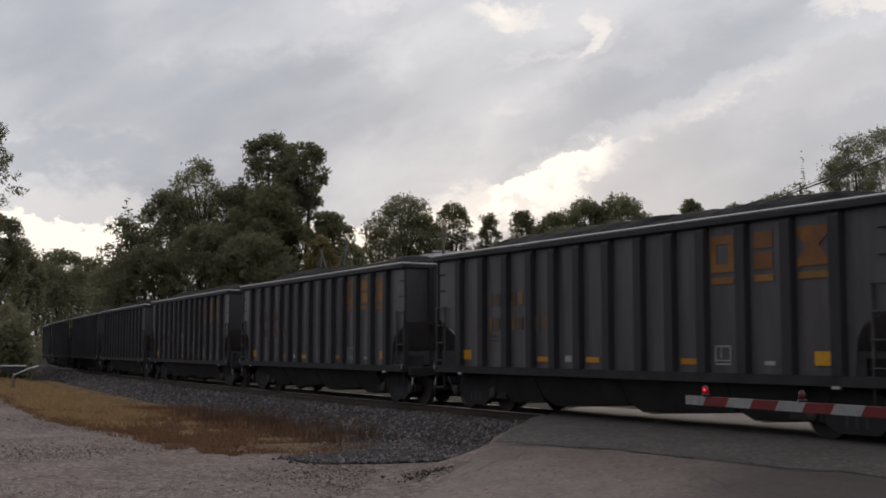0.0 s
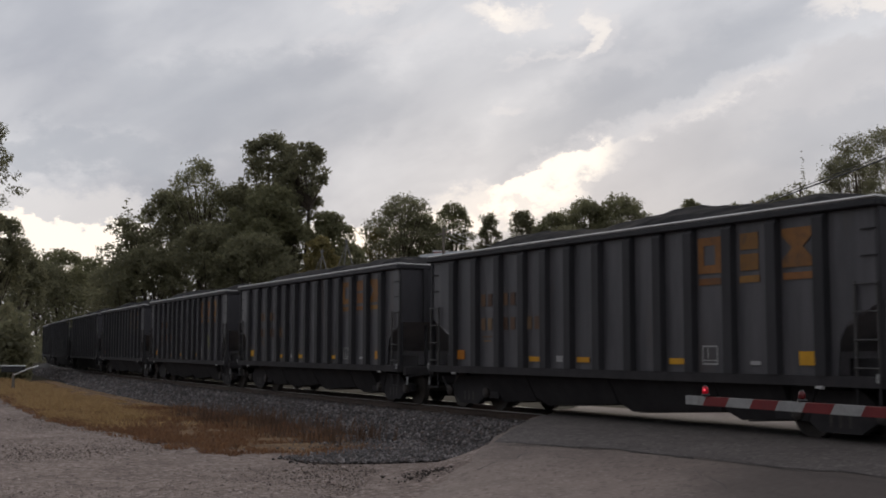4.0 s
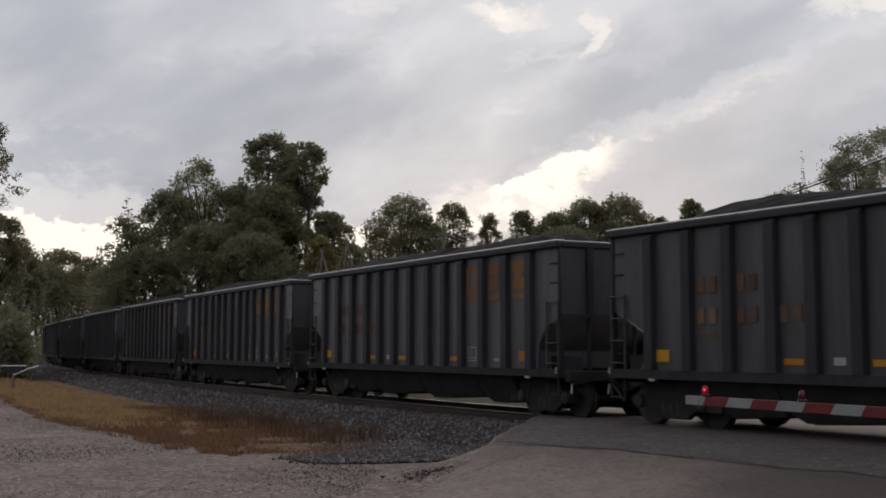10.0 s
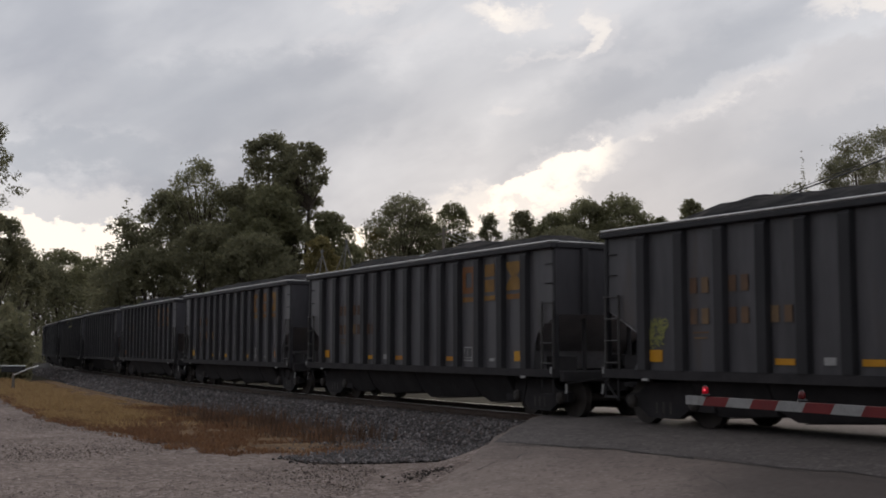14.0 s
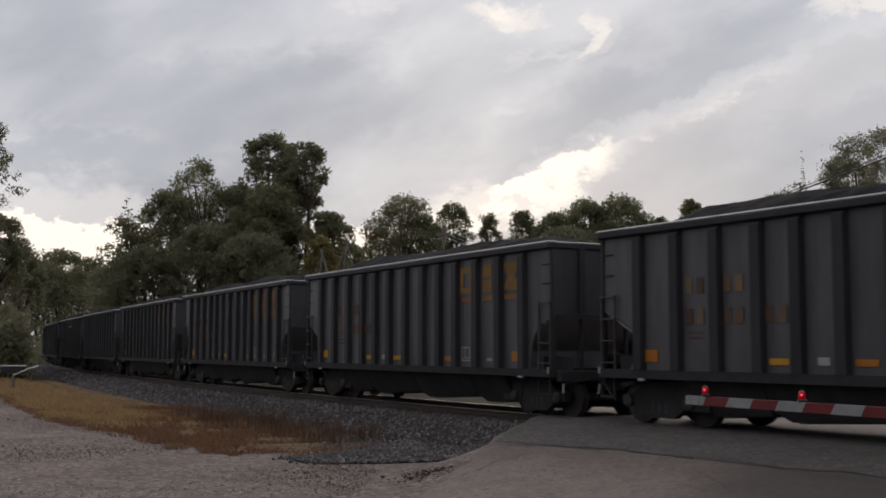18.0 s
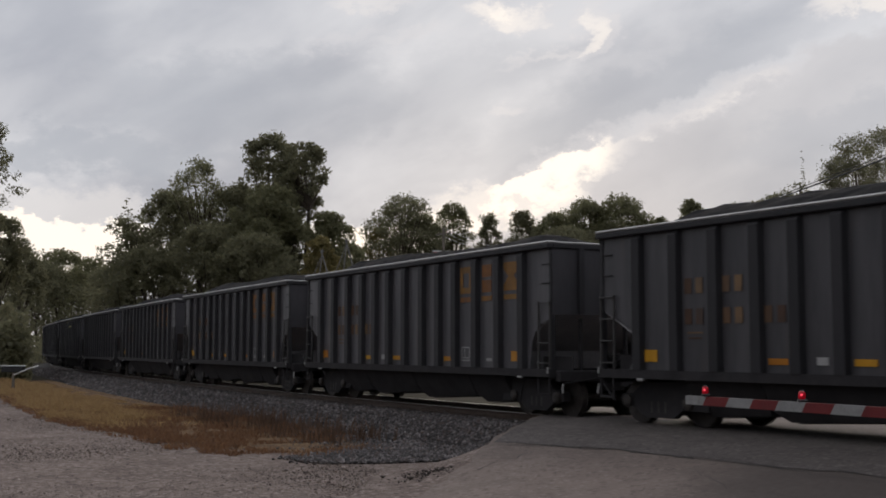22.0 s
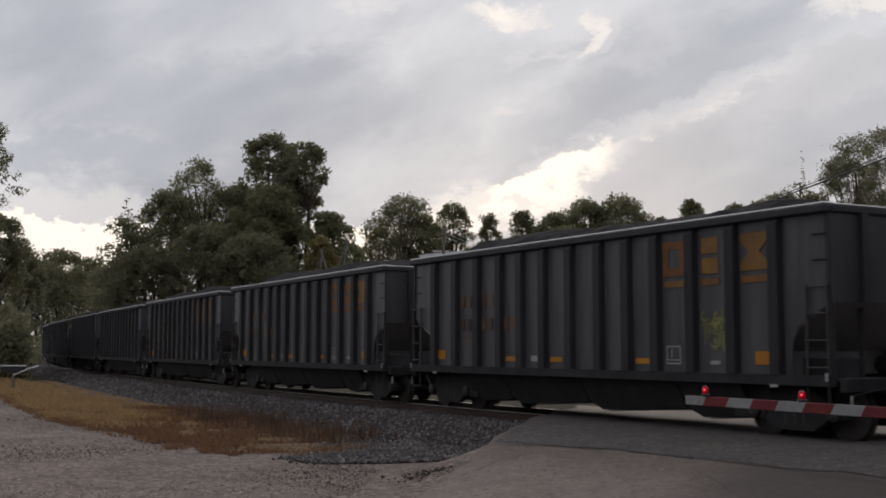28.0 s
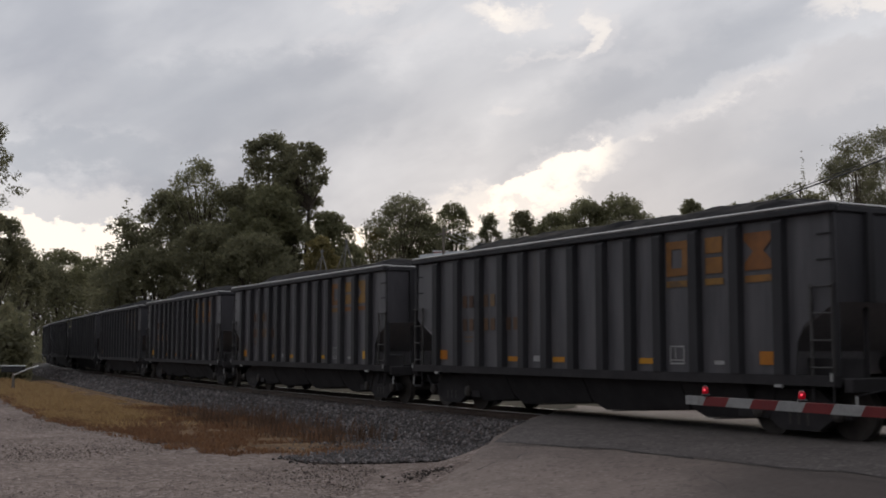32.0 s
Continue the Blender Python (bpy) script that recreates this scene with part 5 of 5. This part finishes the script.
def make_house():
    x, y = spot(0.018, 100)
    z = ground_z(x, y)
    turn = 57.708
    house = empty("house", pose(x, y, z, 0, 0, turn))
    tagged(house, "pale house with a shallow grey metal roof behind the track", "house")
    top = 9.7 - z
    part("wall", box(-3.6, 2.6, -0.5, 6.0, 0, top - 0.55), M_WALL, house)
    roof = part("roof", prism([(-3.8, top - 0.55), (2.75, top - 0.55), (2.75, top), (0.1, top + 0.08), (-3.8, top - 0.35)], -0.8, 6.2), M_ROOF, house, "grey metal roof")
    part("chimney", box(-2.6, -1.4, -0.3, 0.5, top - 0.6, top - 0.02), M_BRICK, roof, "faded red chimney box")
    part("chimney_cap", box(-2.7, -1.3, -0.4, 0.6, top - 0.02, top + 0.06), M_PALE, roof)
    for wx in (-2.6, -0.4, 1.5):
        win = part("window", box(wx - 0.45, wx + 0.45, -0.56, -0.502, top - 2.6, top - 1.2), M_DARKBOX, house)
        part("window_frame", box(wx - 0.52, wx + 0.52, -0.60, -0.562, top - 2.68, top - 2.6), M_PALE, win)


make_house()


M_BARE = material("bare_grey_poles", (0.12, 0.112, 0.105), (0.20, 0.19, 0.18), 0.85, 4.0)


def make_poles():
    for across, depth, height in ((-0.083, 80, 8.9), (-0.104, 82, 8.3)):
        x, y = spot(across, depth)
        z = ground_z(x, y)
        tripod = empty("pole_tripod", pose(x, y, z))
        top = height - z
        for a, r in ((0.2, 1.9), (1.6, 1.4), (2.9, 2.0), (4.4, 1.6), (5.4, 1.2)):
            part("leaning_pole", tube((r * 2.2 * math.cos(a), r * 2.2 * math.sin(a), 0), (-0.12 * math.cos(a), -0.12 * math.sin(a), top - 0.3 + 0.2 * r), 0.042, 0.03, 6), M_BARE, tripod)
        tagged(tripod, "bare weathered poles leaning together at the top", "pole stack", "pole stacks")


make_poles()


def make_box():
    x, y = spot(-0.3665, 58.5)
    box_thing = empty("roadside_box", pose(x, y, LOT_Z - 0.1, 0, 0, 57.708))
    tagged(box_thing, "dark box with a pale lid on a short wooden post", "mailbox")
    part("post", box(-0.05, 0.07, -0.06, 0.06, 0, 1.1, 0.01), M_WOOD, box_thing)
    part("box_body", box(-0.55, 0.55, -0.18, 0.18, 1.08, 1.38, 0.03), M_DARKBOX, box_thing)
    part("lid", box(-0.58, 0.58, -0.20, 0.20, 1.38, 1.42, 0.01), M_PALE, box_thing, "pale grey lid")
    bm = bmesh.new()
    pts = [(0.1, -0.2, 0.95), (0.5, -0.2, 1.12), (0.85, -0.2, 1.28), (1.3, -0.2, 1.40)]
    for p, q in zip(pts, pts[1:]):
        add_tube(bm, p, q, 0.035, n=6)
    part("bent_arm", bm, M_PALE, box_thing, "pale bent arm")


make_box()


def make_shed():
    x, y = spot(0.335, 44)
    shed = empty("shed", pose(x, y, ground_z(x, y), 0, 0, 57.708))
    tagged(shed, "pale yellow-green shed with a white door across the track", "shed")
    part("wall", box(-6.2, 5.0, 0, 4, 0, 3.1), M_SHED, shed)
    part("roof", prism([(-6.5, 3.1), (5.3, 3.1), (5.3, 3.22), (-0.6, 3.9), (-6.5, 3.22)], -0.4, 4.4), M_ROOF, shed, "grey metal roof")
    part("door", box(-5.8, -3.1, -0.05, -0.004, 0, 2.7), M_PALE, shed, "white wide door")
    for wx in (0.6, 2.6, 4.2):
        win = part("window_frame", box(wx - 0.05, wx + 0.05, -0.05, -0.004, 0.4, 2.6), M_DARKBOX, shed)


M_SHED = material("yellow_green_siding", (0.42, 0.42, 0.17), (0.54, 0.54, 0.24), 0.7, 2.0)
make_shed()

# ---- sleepers: the nearest as pieces of the track ----
def make_ties():
    me = None
    for i in range(170):
        s = -22 + 0.53 * i
        if -8.0 < s < 18.6:
            continue
        if me is None:
            bm = box(-0.115, 0.115, -1.3, 1.3, -0.34, -0.175, 0.012)
            tie = part("sleeper", bm, M_TIE, railway)
            me = tie.data
        else:
            tie = new("sleeper", me)
            tie.parent = railway
        p = track_at(s)
        tie.matrix_basis = pose(p.x, p.y, p.z, 0, 0, track_turn(s))


make_ties()

# long cracks and seams in the road
def crack(points, width, seed):
    rng = np.random.default_rng(seed)
    verts, faces = [], []
    pts = [Vector(p) for p in points]
    fine = []
    for a, b in zip(pts, pts[1:]):
        n = max(2, int((b - a).length / 0.25))
        fine += [a.lerp(b, i / n) for i in range(n)]
    fine.append(pts[-1])
    for i, p in enumerate(fine):
        q = p + Vector((rng.normal(0, 0.05), rng.normal(0, 0.05)))
        t = (fine[min(i + 1, len(fine) - 1)] - fine[max(i - 1, 0)]).normalized()
        w = width * rng.uniform(0.4, 1.2)
        for k in (-1, 1):
            x, y = q.x - t.y * w * k, q.y + t.x * w * k
            verts.append((x, y, road_z(x, y) + 0.011))
    faces = [(2 * i, 2 * i + 1, 2 * i + 3, 2 * i + 2) for i in range(len(fine) - 1)]
    ob = raw("crack", verts, faces, M_CRACK, road)
    return ob


def on_road(t, w):
    q = ROAD_O + ROAD_D * t + ROAD_N * w
    return (q.x, q.y)


crack([on_road(3.6, 0.2), on_road(4.2, 1.5), on_road(5.4, 3.1), on_road(6.2, 4.0)], 0.018, 1)
crack([on_road(6.2, 4.2), on_road(7.0, 5.0), on_road(8.0, 5.8), on_road(8.9, 6.7), on_road(10.0, 8.0)], 0.008, 2)
crack([on_road(5.7, 0.45), on_road(4.9, 0.8), on_road(4.6, 1.1)], 0.012, 3)
crack([on_road(6.3, 2.6), on_road(6.9, 4.0), on_road(8.4, 4.6), on_road(9.6, 6.0)], 0.005, 4)
crack([on_road(5.2, 1.6), on_road(5.6, 2.1)], 0.009, 5)

# the broken front edge of the newer asphalt
def patch_edge(w):
    y = 12.60 + 0.35 * min(1.0, w / 2.5) + 0.10 * noise.noise((w * 0.9, 4.0, 0))
    return on_road((ROAD_O.y + ROAD_N.y * w - y) / 0.757, w)


crack([patch_edge(0.15 + 0.45 * i) for i in range(20)], 0.016, 6)


# ---- what moves ----
WHEEL_R = 0.457


def motions():
    n = 64
    times = [0.0, 1 / 30] + [32.0 * i / n for i in range(1, n)] + [32.0 - 1 / 30, 32.0]
    for k, car in CARS.items():
        walk(car, [(t, car_pose(k, t)) for t in times])
        # the wheels roll while the car is in sight
        passing = [t / 20 for t in range(0, 641) if -14 < car_s(k, t / 20) < 62]
        for truck in [o for o in car.children if o.name.startswith("truck")]:
            for wheel in [o for o in truck.children if o.name.startswith("wheelset")]:
                home = wheel.matrix_basis.translation.copy()
                rows = []
                for t in sorted({0.0, *passing, 32.0}):
                    tt = min(max(t, passing[0]), passing[-1]) if passing else 0.0
                    roll = -math.degrees(car_s(k, tt) - car_s(k, passing[0] if passing else 0.0)) / WHEEL_R
                    rows.append((t, pose(*home, 0, roll % 360.0, 0)))
                walk(wheel, rows)
    # the outer gate lamp burns steadily, the others turn to imitate flashing: 0.8 s on, 0.63 s off
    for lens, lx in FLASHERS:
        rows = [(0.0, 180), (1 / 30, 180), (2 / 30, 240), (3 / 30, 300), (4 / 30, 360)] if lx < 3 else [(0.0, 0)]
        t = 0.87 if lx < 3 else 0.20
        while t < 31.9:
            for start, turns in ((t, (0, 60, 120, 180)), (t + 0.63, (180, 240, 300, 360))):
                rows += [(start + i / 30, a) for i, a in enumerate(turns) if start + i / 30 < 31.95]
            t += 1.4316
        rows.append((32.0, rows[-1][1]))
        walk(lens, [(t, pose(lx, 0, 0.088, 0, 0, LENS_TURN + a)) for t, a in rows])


motions()
